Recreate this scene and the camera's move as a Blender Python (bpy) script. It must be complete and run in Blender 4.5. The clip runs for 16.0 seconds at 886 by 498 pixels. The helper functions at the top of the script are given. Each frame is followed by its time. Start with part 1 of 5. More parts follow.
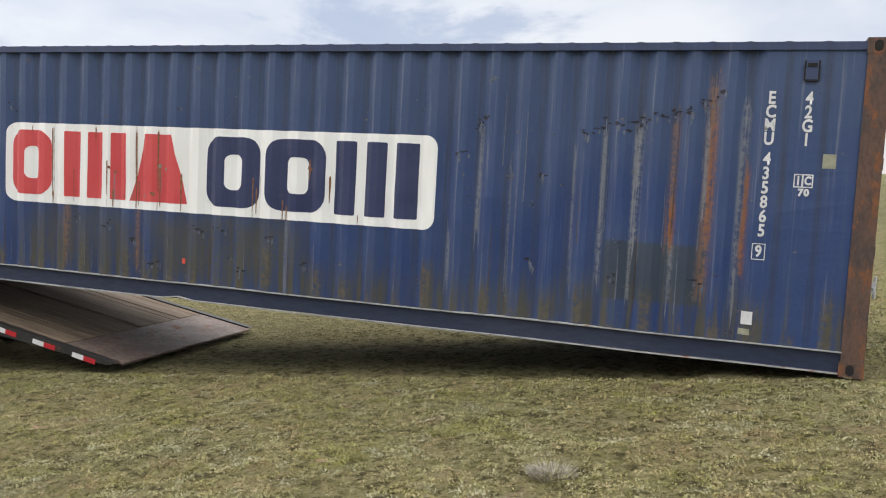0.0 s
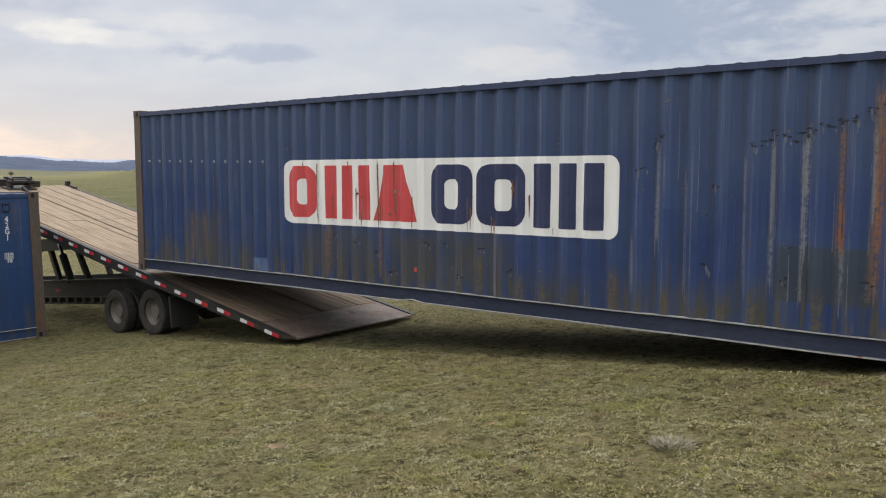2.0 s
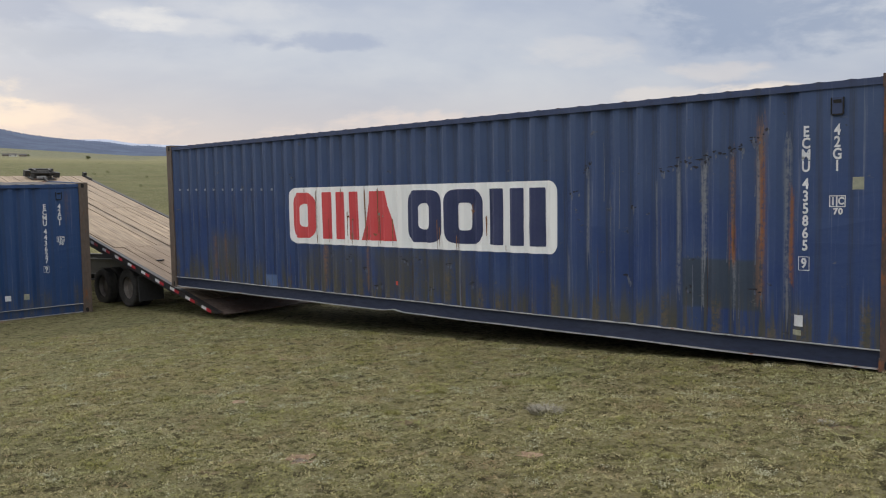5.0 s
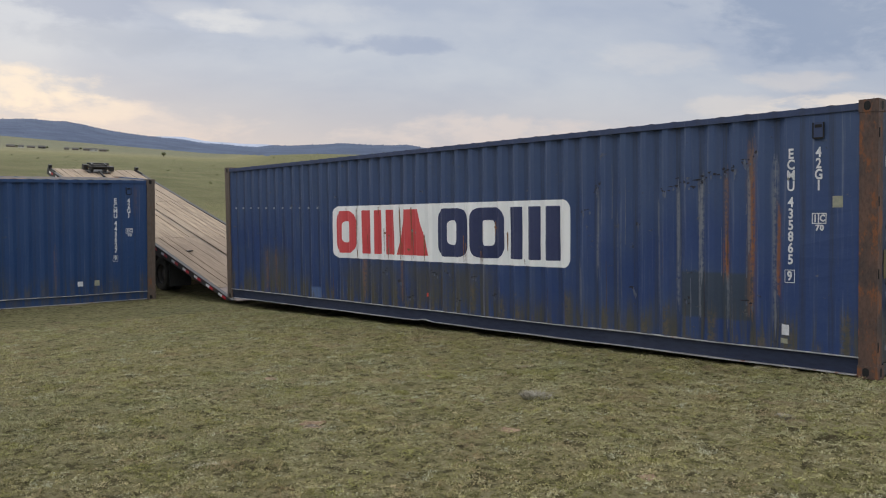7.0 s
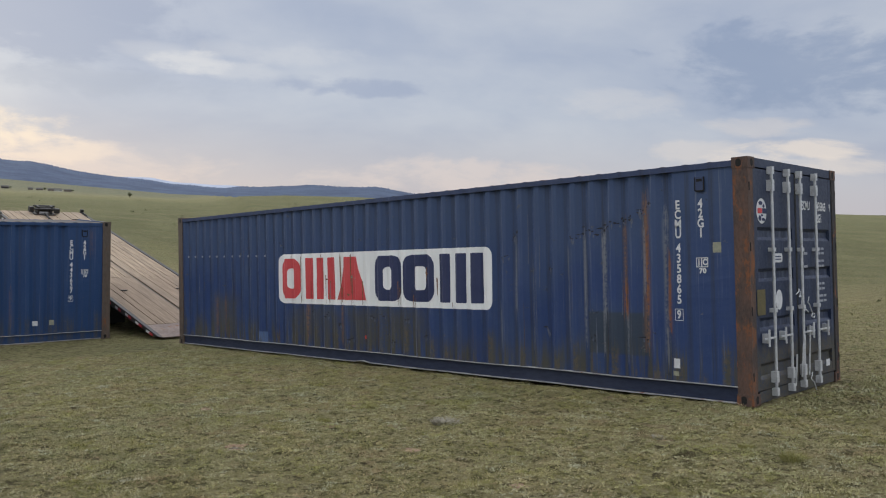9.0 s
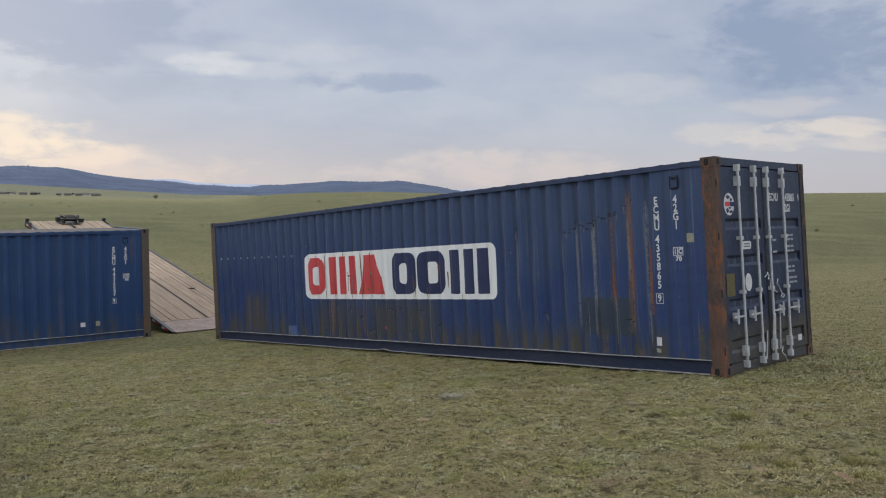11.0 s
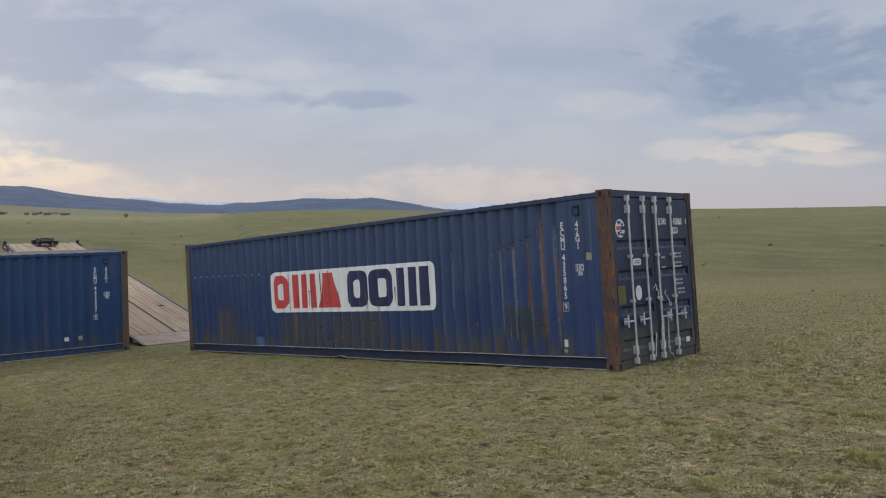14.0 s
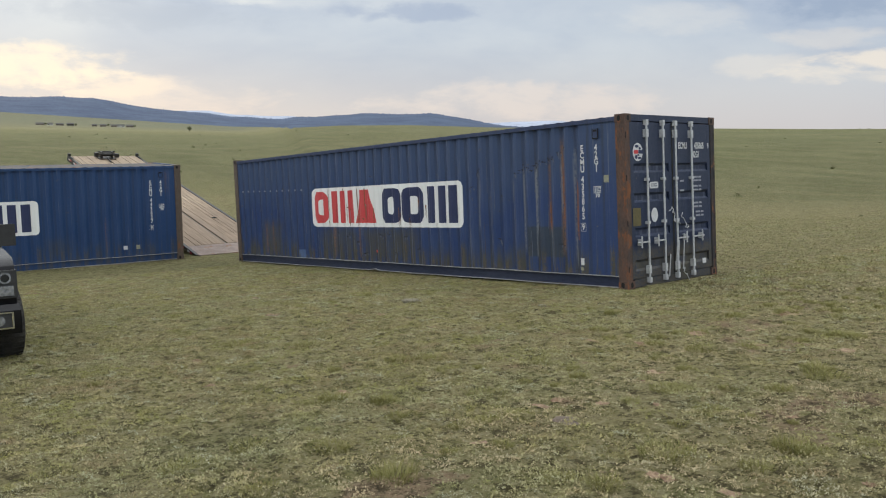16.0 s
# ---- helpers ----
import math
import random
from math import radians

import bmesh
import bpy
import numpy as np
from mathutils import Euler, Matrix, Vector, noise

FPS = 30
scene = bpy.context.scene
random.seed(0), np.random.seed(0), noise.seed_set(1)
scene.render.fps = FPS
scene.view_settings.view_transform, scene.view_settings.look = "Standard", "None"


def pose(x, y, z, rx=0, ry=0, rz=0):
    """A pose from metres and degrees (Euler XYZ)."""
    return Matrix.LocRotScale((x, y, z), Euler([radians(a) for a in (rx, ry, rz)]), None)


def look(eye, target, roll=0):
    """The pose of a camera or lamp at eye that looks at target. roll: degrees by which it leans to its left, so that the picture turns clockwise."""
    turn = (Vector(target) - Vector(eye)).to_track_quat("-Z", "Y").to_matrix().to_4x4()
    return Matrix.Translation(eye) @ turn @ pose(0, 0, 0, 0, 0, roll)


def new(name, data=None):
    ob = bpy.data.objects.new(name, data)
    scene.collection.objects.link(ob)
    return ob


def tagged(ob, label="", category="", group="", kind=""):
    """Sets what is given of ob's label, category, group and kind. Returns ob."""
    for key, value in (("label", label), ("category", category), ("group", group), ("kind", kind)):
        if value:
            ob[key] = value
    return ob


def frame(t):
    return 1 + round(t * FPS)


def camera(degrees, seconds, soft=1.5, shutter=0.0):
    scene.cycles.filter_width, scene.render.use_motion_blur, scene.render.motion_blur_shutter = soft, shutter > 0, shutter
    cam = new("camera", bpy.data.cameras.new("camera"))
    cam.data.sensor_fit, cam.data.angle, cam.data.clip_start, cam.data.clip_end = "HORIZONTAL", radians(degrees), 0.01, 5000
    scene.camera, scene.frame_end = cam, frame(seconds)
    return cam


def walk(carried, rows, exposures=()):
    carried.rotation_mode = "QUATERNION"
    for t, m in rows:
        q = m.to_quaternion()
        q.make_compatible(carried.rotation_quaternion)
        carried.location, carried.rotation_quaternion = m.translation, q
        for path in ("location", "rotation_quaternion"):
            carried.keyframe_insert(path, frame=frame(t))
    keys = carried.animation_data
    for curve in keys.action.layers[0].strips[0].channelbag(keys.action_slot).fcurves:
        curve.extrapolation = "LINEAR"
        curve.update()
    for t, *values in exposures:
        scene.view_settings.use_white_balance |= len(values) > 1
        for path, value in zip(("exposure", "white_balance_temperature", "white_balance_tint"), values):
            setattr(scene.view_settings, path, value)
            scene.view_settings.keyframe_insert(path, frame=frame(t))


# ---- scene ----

cam = camera(56.3, 16.0, 1.1)
SLOPE = 5.3  # the meadow falls towards -x by this many degrees
SITE = pose(0, 0, 0, 0, -SLOPE, 0)  # from the sloping meadow's axes to the upright world
# seconds, eye on the meadow's axes, yaw, pitch, roll
CAM_ROWS = [
    (0.0, 11.308, -6.994, 1.448, 19.44, -2.32, -3.36),
    (0.5, 11.615, -7.150, 1.478, 21.74, -2.10, -3.74),
    (1.0, 11.912, -7.307, 1.544, 29.69, -1.94, -3.42),
    (1.5, 12.263, -7.437, 1.575, 35.46, -1.97, -3.79),
    (2.0, 12.507, -7.597, 1.543, 38.38, -1.84, -4.23),
    (2.5, 12.781, -7.596, 1.546, 41.22, -2.03, -4.20),
    (3.0, 13.087, -7.672, 1.536, 42.78, -1.90, -3.50),
    (3.5, 13.355, -7.755, 1.509, 42.03, -2.28, -3.92),
    (4.0, 13.642, -7.805, 1.528, 41.87, -2.62, -3.86),
    (6.5, 14.812, -7.964, 1.549, 45.85, -1.52, -1.00),
    (7.0, 15.042, -8.083, 1.539, 47.07, -1.80, -1.26),
    (7.5, 15.208, -8.128, 1.544, 47.24, -1.79, -1.41),
    (8.0, 15.464, -8.120, 1.528, 47.47, -0.82, -0.98),
    (8.5, 15.725, -8.167, 1.521, 44.70, 1.11, -0.94),
    (11.0, 16.999, -8.972, 1.576, 46.57, 0.55, -2.95),
    (11.5, 17.291, -9.135, 1.550, 47.45, 0.65, -2.37),
    (12.0, 17.522, -9.350, 1.538, 48.19, 0.77, -2.27),
    (12.5, 17.760, -9.570, 1.561, 48.27, 0.76, -2.32),
    (13.0, 18.123, -9.675, 1.538, 45.82, 0.86, -1.91),
    (13.5, 18.461, -9.837, 1.539, 45.09, 1.49, -2.46),
    (14.0, 18.759, -9.983, 1.554, 44.68, 1.59, -3.47),
    (14.5, 19.115, -10.003, 1.531, 45.58, 1.29, -3.93),
    (15.0, 19.352, -10.046, 1.546, 46.50, -0.20, -3.95),
    (15.5, 19.501, -10.115, 1.558, 47.48, -2.29, -2.66),
    (16.0, 19.582, -10.031, 1.560, 48.98, -3.93, -2.47),
]


def cam_pose(x, y, z, yaw, pitch, roll):
    return SITE @ pose(x, y, z, 0, 0, yaw) @ pose(0, 0, 0, 90 + pitch) @ pose(0, 0, 0, 0, 0, roll)


EXPOSURES = [(0.0, 0.6, 6900, 10), (0.5, 0.55, 6900, 10), (1.0, 0.45, 6900, 10), (1.5, 0.3, 6900, 10), (2.5, 0.17, 6870, 10), (3.5, 0.11, 6800, 10), (4.0, 0.08, 6740, 10), (7.0, -0.08, 6500, 10), (8.5, -0.12, 6400, 10), (12.5, -0.17, 6300, 10), (14.0, -0.22, 6350, 10), (15.0, -0.14, 6430, 8), (15.5, -0.04, 6470, 7), (16.0, 0.10, 6510, 6)]
walk(cam, [(t, cam_pose(*r)) for t, *r in CAM_ROWS], EXPOSURES)

# ---- node helpers ----


def node(nt, kind, ins=(), operation="", data_type="", blend_type=""):
    n = nt.nodes.new(kind)
    if operation:
        n.operation = operation
    if data_type:
        n.data_type = data_type
    if blend_type:
        n.blend_type = blend_type
    for k, v in dict(ins).items():
        if isinstance(v, bpy.types.NodeSocket):
            nt.links.new(v, n.inputs[k])
        else:
            n.inputs[k].default_value = v
    return n


def fac_noise(nt, vec, scale, detail=5.0, rough=0.6):
    return node(nt, "ShaderNodeTexNoise", {"Vector": vec, "Scale": scale, "Detail": detail, "Roughness": rough}).outputs["Fac"]


def span(nt, v, a, b, c=0.0, d=1.0, smooth=True):
    n = node(nt, "ShaderNodeMapRange", {0: v, 1: a, 2: b, 3: c, 4: d})
    n.interpolation_type = "SMOOTHSTEP" if smooth else "LINEAR"
    return n.outputs[0]


def calc(nt, op, a, b=0.0):
    return node(nt, "ShaderNodeMath", {0: a, 1: b}, operation=op).outputs[0]


def blend(nt, f, a, b, mode="MIX"):
    a = (*a, 1) if isinstance(a, tuple) and len(a) == 3 else a
    b = (*b, 1) if isinstance(b, tuple) and len(b) == 3 else b
    return node(nt, "ShaderNodeMix", {0: f, 6: a, 7: b}, data_type="RGBA", blend_type=mode).outputs[2]


def coords(nt, sx=1.0, sy=1.0, sz=1.0):
    c = node(nt, "ShaderNodeTexCoord").outputs["Object"]
    return node(nt, "ShaderNodeMapping", {"Vector": c, "Scale": (sx, sy, sz)}).outputs[0]


def start(name):
    m = bpy.data.materials.new(name)
    m.use_nodes = True
    nt = m.node_tree
    return m, nt, nt.nodes["Principled BSDF"]


def finish(nt, bsdf, colour, rough, metal=0.0, relief=None, depth=0.2, size=0.01):
    for key, v in (("Base Color", colour), ("Roughness", rough), ("Metallic", metal)):
        if isinstance(v, bpy.types.NodeSocket):
            nt.links.new(v, bsdf.inputs[key])
        else:
            bsdf.inputs[key].default_value = (*v, 1) if isinstance(v, tuple) else v
    if relief is not None:
        b = node(nt, "ShaderNodeBump", {"Strength": depth, "Distance": size, "Height": relief})
        nt.links.new(b.outputs[0], bsdf.inputs["Normal"])


def surface(name, c1, c2, scale=6.0, rough=0.6, metal=0.0, relief=0.25, size=0.004, rust=0.0, grain=(1, 1, 1)):
    """A worn surface of two tones with grain, and rust blooms where asked."""
    m, nt, bsdf = start(name)
    v = coords(nt, *grain)
    big, small = fac_noise(nt, v, scale, 4), fac_noise(nt, v, scale * 9, 6)
    col = blend(nt, span(nt, big, 0.3, 0.7), c1, c2)
    col = blend(nt, span(nt, small, 0.35, 0.75, 0, 0.35), col, tuple(c * 0.45 for c in c1))
    r = span(nt, small, 0.2, 0.8, max(rough - 0.12, 0.05), min(rough + 0.15, 1), False)
    if rust:
        f = span(nt, fac_noise(nt, v, scale * 1.7, 8, 0.7), 0.62 - 0.3 * rust, 0.74 - 0.3 * rust)
        tone = blend(nt, small, (0.12, 0.045, 0.02), (0.25, 0.10, 0.04))
        col, r = blend(nt, f, col, tone), blend(nt, f, r, (0.85, 0.85, 0.85))
    finish(nt, bsdf, col, r, metal, small, relief, size)
    return m


# ---- world, sun, exposure ----
def heading(az, el):
    a, e = radians(az), radians(el)
    return (-math.sin(a) * math.cos(e), math.cos(a) * math.cos(e), math.sin(e))


def make_world():
    w = bpy.data.worlds.new("cloudy_evening")
    w.use_nodes = True
    scene.world = w
    nt = w.node_tree
    bg = nt.nodes["Background"]
    d = node(nt, "ShaderNodeTexCoord").outputs["Generated"]
    air = node(nt, "ShaderNodeTexSky")
    air.sky_type, air.sun_disc, air.sun_elevation, air.sun_rotation = "NISHITA", False, radians(24), radians(-80)
    sky = blend(nt, 1.0, air.outputs[0], (0.09, 0.09, 0.09), "MULTIPLY")
    z = node(nt, "ShaderNodeSeparateXYZ", {0: d}).outputs[2]
    flat = node(nt, "ShaderNodeMapping", {"Vector": d, "Scale": (1.0, 1.0, 2.6)}).outputs[0]
    warp = node(nt, "ShaderNodeTexNoise", {"Vector": flat, "Scale": 2.2, "Detail": 3.0}).outputs["Color"]
    bent = node(nt, "ShaderNodeMix", {0: 0.16, 4: flat, 5: warp}, data_type="VECTOR").outputs[1]
    n1, n2, n3 = fac_noise(nt, bent, 3.4, 5, 0.5), fac_noise(nt, bent, 9.0, 6, 0.55), fac_noise(nt, bent, 26.0, 6, 0.6)
    tone = calc(nt, "ADD", calc(nt, "MULTIPLY", n1, 0.75), calc(nt, "MULTIPLY", n2, 0.25))
    cloud = blend(nt, span(nt, tone, 0.33, 0.67), (0.41, 0.47, 0.605), (0.60, 0.635, 0.705))
    low = span(nt, z, 0.0, 0.13, 1.0, 0.0)
    cloud = blend(nt, calc(nt, "MULTIPLY", low, 0.75), cloud, (0.60, 0.55, 0.57))

    def glow(col, az, el, wide, tall, colour, amount):
        """A soft bank of cloud with its own tone about one direction."""
        a = radians(az)
        side = node(nt, "ShaderNodeVectorMath", {0: d, 1: (-math.cos(a), -math.sin(a), 0)}, operation="DOT_PRODUCT").outputs["Value"]
        ahead = node(nt, "ShaderNodeVectorMath", {0: d, 1: heading(az, 0)}, operation="DOT_PRODUCT").outputs["Value"]
        u = calc(nt, "DIVIDE", side, math.sin(radians(wide)))
        v = calc(nt, "DIVIDE", calc(nt, "SUBTRACT", z, math.sin(radians(el))), math.sin(radians(tall)))
        r2 = calc(nt, "ADD", calc(nt, "MULTIPLY", u, u), calc(nt, "MULTIPLY", v, v))
        r2 = calc(nt, "ADD", r2, calc(nt, "MULTIPLY", calc(nt, "SUBTRACT", calc(nt, "ADD", n2, calc(nt, "MULTIPLY", n3, 0.7)), 0.85), 5.0))
        f = calc(nt, "MULTIPLY", span(nt, r2, 0.0, 1.6, amount, 0.0), span(nt, ahead, 0.0, 0.3))
        return blend(nt, f, col, colour)

    cloud = glow(cloud, 21, 10.0, 9, 2.5, (0.30, 0.37, 0.52), 0.75)
    cloud = glow(cloud, 75, 10.8, 13, 2.6, (0.35, 0.41, 0.55), 0.8)
    cloud = glow(cloud, 69, 7.0, 8, 0.9, (0.40, 0.45, 0.56), 0.5)
    cloud = glow(cloud, 51.5, 8.0, 4.5, 0.6, (0.36, 0.42, 0.57), 0.75)
    for az, el, wide, tall, k in ((62.3, 8.8, 2.4, 0.7, 0.55), (59.8, 8.5, 3.0, 0.6, 0.3), (64.0, 9.3, 2.4, 0.6, 0.25), (56.0, 9.9, 5.0, 0.7, 0.25)):
        cloud = glow(cloud, az, el, wide, tall, (0.82, 0.81, 0.80), k)
    cloud = glow(cloud, 33.5, 7.6, 4, 1.0, (0.70, 0.69, 0.71), 0.5)
    cloud = glow(cloud, 68.0, 1.9, 9, 1.3, (0.77, 0.67, 0.64), 0.65)
    cloud = glow(cloud, 71.0, 2.7, 4, 0.8, (0.93, 0.78, 0.66), 0.6)
    cloud = glow(cloud, 76.5, 3.5, 6, 1.5, (0.95, 0.80, 0.66), 0.9)
    for az, el, wide, tall, k in ((24.6, 4.1, 2.6, 0.6, 0.7), (21.0, 4.9, 3.6, 0.6, 0.85), (28.5, 4.7, 2.8, 0.7, 0.4), (19.5, 3.9, 4.5, 0.5, 0.6), (24.0, 6.2, 3.4, 0.6, 0.35)):
        cloud = glow(cloud, az, el, wide, tall, (0.88, 0.78, 0.70), k)
    cloud = glow(cloud, 44, 2.2, 8, 1.3, (0.76, 0.67, 0.65), 0.75)
    # an overcast dome is brighter overhead than at its rim
    dome = blend(nt, span(nt, z, 0.26, 0.66), cloud, (1.78, 1.82, 1.90))
    final = blend(nt, 0.9, sky, dome)
    nt.links.new(final, bg.inputs[0])
    bg.inputs[1].default_value = 1.0


make_world()
sun = new("sun", bpy.data.lights.new("sun", "SUN"))
sun.data.energy, sun.data.angle, sun.data.color = 0.8, radians(30), (1.0, 0.9, 0.78)
sun.matrix_basis = look((0, 0, 0), tuple(-c for c in heading(96, 26)))

# ---- materials ----
PITCH, PHASE = 0.278, 0.053  # the folds of a container's side


def box_mask(nt, x, z, x0, x1, z0, z1, soft=0.05):
    a = calc(nt, "MULTIPLY", span(nt, x, x0 - soft, x0 + soft), span(nt, x, x1 - soft, x1 + soft, 1, 0))
    b = calc(nt, "MULTIPLY", span(nt, z, z0 - soft, z0 + soft), span(nt, z, z1 - soft, z1 + soft, 1, 0))
    return calc(nt, "MULTIPLY", a, b)


def container_paint(name, deep, faded_sheen, wear, streaks=(), stains=(), repaint=()):
    """Container paint: chalky and paler above with sky sheen painted in, rust runs down the folds, scuffs and mud
    stains.
    """
    m, nt, bsdf = start(name)
    raw = node(nt, "ShaderNodeTexCoord").outputs["Object"]
    xyz = node(nt, "ShaderNodeSeparateXYZ", {0: raw})
    x, z = xyz.outputs[0], xyz.outputs[2]
    runs = node(nt, "ShaderNodeMapping", {"Vector": raw, "Scale": (14, 4, 0.7)}).outputs[0]
    fine = node(nt, "ShaderNodeMapping", {"Vector": raw, "Scale": (55, 10, 1.6)}).outputs[0]
    n_run, n_fine = fac_noise(nt, runs, 1.0, 6), fac_noise(nt, fine, 1.0, 5)
    n_big, n_small = fac_noise(nt, raw, 1.3, 5), fac_noise(nt, raw, 26, 7, 0.7)
    col = blend(nt, span(nt, n_big, 0.3, 0.7, 0, 0.5), deep, faded_sheen)
    # paler towards the top: chalked paint plus sky reflection put into the colour
    col = blend(nt, span(nt, z, 1.0, 2.3, 0, 0.62 * wear + 0.08), col, faded_sheen)
    col = blend(nt, calc(nt, "MULTIPLY", span(nt, n_run, 0.5, 0.72), 0.4 * wear), col, (0.045, 0.062, 0.11))
    col = blend(nt, calc(nt, "MULTIPLY", span(nt, n_fine, 0.58, 0.74), 0.32 * wear), col, (0.13, 0.15, 0.21))
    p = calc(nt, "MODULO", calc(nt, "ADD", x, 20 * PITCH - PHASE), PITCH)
    # groove bottoms darkened: grime plus the folds' shade put into the colour
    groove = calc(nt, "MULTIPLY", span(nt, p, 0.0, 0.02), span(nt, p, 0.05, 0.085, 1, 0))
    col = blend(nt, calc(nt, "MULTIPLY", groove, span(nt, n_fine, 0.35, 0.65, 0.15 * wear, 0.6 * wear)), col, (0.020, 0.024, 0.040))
    # fold edges paled: scuffed paint plus a painted catch of light
    lip = calc(nt, "MULTIPLY", span(nt, p, 0.122, 0.136), span(nt, p, 0.142, 0.165, 1, 0))
    col = blend(nt, calc(nt, "MULTIPLY", lip, span(nt, n_fine, 0.42, 0.7, 0.0, 0.6 * wear)), col, (0.13, 0.15, 0.21))
    for x0, x1, z0, z1, colour, k in repaint:
        col = blend(nt, calc(nt, "MULTIPLY", box_mask(nt, x, z, x0, x1, z0, z1, 0.02), k), col, colour)
    mud = blend(nt, n_small, (0.034, 0.036, 0.028), (0.095, 0.084, 0.052))
    for x0, x1, z0, z1, k in stains:
        f = calc(nt, "MULTIPLY", box_mask(nt, calc(nt, "ADD", x, calc(nt, "MULTIPLY", calc(nt, "SUBTRACT", n_big, 0.5), 0.9)), calc(nt, "ADD", z, calc(nt, "MULTIPLY", calc(nt, "SUBTRACT", n_run, 0.5), 0.7)), x0, x1, z0, z1, 0.16), span(nt, calc(nt, "ADD", calc(nt, "MULTIPLY", n_run, 0.6), calc(nt, "MULTIPLY", n_small, 0.4)), 0.32, 0.52, 0, k))
        col = blend(nt, f, col, mud)
    # each fold has caught dirt and rust to a height of its own
    row = calc(nt, "FLOOR", calc(nt, "DIVIDE", calc(nt, "ADD", x, 20 * PITCH - PHASE - 0.10), PITCH))
    luck = node(nt, "ShaderNodeTexWhiteNoise", {"Vector": node(nt, "ShaderNodeCombineXYZ", {0: row}).outputs[0]}).outputs["Value"]
    rib = calc(nt, "MODULO", calc(nt, "ADD", x, 20 * PITCH - PHASE - 0.10), PITCH)
    rib = calc(nt, "MULTIPLY", span(nt, rib, 0.0, 0.05), span(nt, rib, 0.09, 0.16, 1, 0))
    tall = calc(nt, "ADD", calc(nt, "MULTIPLY", luck, 0.40), 0.24)
    rag = calc(nt, "ADD", z, calc(nt, "MULTIPLY", calc(nt, "SUBTRACT", n_fine, 0.5), 0.5))
    low = span(nt, calc(nt, "SUBTRACT", rag, tall), -0.14, 0.05, 1, 0)
    soil = calc(nt, "MULTIPLY", calc(nt, "MULTIPLY", rib, low), span(nt, n_small, 0.34, 0.52, 0.15, 0.85 * wear))
    col = blend(nt, soil, col, blend(nt, span(nt, n_small, 0.42, 0.60), (0.050, 0.050, 0.035), (0.105, 0.082, 0.050)))
    rust = blend(nt, n_small, (0.11, 0.04, 0.018), (0.34, 0.13, 0.05))
    run = blend(nt, n_small, (0.11, 0.068, 0.050), (0.30, 0.155, 0.078))
    for x0, ztop, zlow, wide, k, pale in streaks:
        f = calc(nt, "MULTIPLY", box_mask(nt, calc(nt, "ADD", x, calc(nt, "MULTIPLY", calc(nt, "SUBTRACT", n_run, 0.5), 0.05)), calc(nt, "ADD", z, calc(nt, "MULTIPLY", calc(nt, "SUBTRACT", n_fine, 0.5), 0.9)), x0 - wide * 0.45, x0 + wide * 0.45, zlow, ztop, wide * 0.5), span(nt, calc(nt, "ADD", calc(nt, "MULTIPLY", n_fine, 0.5), calc(nt, "MULTIPLY", n_small, 0.5)), 0.38, 0.56, 0.0, min(0.9 * k, 1.0)))
        col = blend(nt, f, col, (0.19, 0.20, 0.22) if pale else rust if k > 0.95 else run)
    # mud and rust that creep up from the lower rail, and small chips
    foot = calc(nt, "MULTIPLY", span(nt, z, 0.25, 0.75, 1, 0), span(nt, n_run, 0.47, 0.6, 0, 0.9 * wear))
    col = blend(nt, foot, col, mud)
    scuff = calc(nt, "MULTIPLY", span(nt, fac_noise(nt, node(nt, "ShaderNodeMapping", {"Vector": raw, "Scale": (5.0, 5.0, 9.0)}).outputs[0], 1.0, 7, 0.72), 0.62, 0.68), 0.75 * wear)
    col = blend(nt, scuff, col, blend(nt, span(nt, n_small, 0.45, 0.55), (0.012, 0.013, 0.018), (0.12, 0.12, 0.125)))
    chips = calc(nt, "MULTIPLY", span(nt, n_small, 0.68, 0.74), span(nt, n_big, 0.45, 0.62, 0, 0.8 * wear))
    col = blend(nt, chips, col, rust)
    rough = span(nt, n_small, 0.25, 0.75, 0.42, 0.72, False)
    finish(nt, bsdf, col, rough, 0.0, calc(nt, "ADD", n_small, calc(nt, "MULTIPLY", n_big, 2.0)), 0.25, 0.006)
    return m


STREAKS = [(10.39, 1.95, 0.85, 0.06, 1.2, True), (10.36, 1.85, 0.5, 0.03, 0.9, True), (10.67, 1.98, 0.85, 0.055, 0.9, False), (10.67, 1.30, 0.92, 0.06, 1.3, False), (10.69, 0.95, 0.4, 0.05, 0.9, True),
           (10.95, 2.3, 0.5, 0.085, 0.95, False), (10.96, 1.9, 1.0, 0.05, 1.1, False), (10.92, 2.0, 1.2, 0.03, 0.9, True), (11.2, 2.1, 0.45, 0.06, 0.9, True), (11.24, 1.6, 0.7, 0.045, 1.1, False),
           (10.1, 1.9, 0.5, 0.04, 1.0, True), (9.02, 1.85, 0.9, 0.045, 0.9, True), (8.75, 0.95, 0.4, 0.04, 0.8, True), (9.3, 1.5, 0.4, 0.03, 0.7, True), (9.86, 1.75, 0.5, 0.03, 0.7, True),
           (4.45, 0.95, 0.3, 0.06, 0.9, False), (5.35, 0.95, 0.3, 0.05, 0.9, False), (1.45, 1.0, 0.25, 0.07, 0.8, False), (1.75, 1.0, 0.3, 0.06, 0.7, False), (7.1, 0.95, 0.25, 0.04, 0.8, True)]
STAINS = [(3.9, 5.3, 0.22, 0.88, 0.6), (5.5, 7.2, 0.22, 0.88, 0.72), (1.3, 2.2, 0.25, 1.0, 0.6), (7.4, 10.2, 0.2, 0.4, 0.4)]
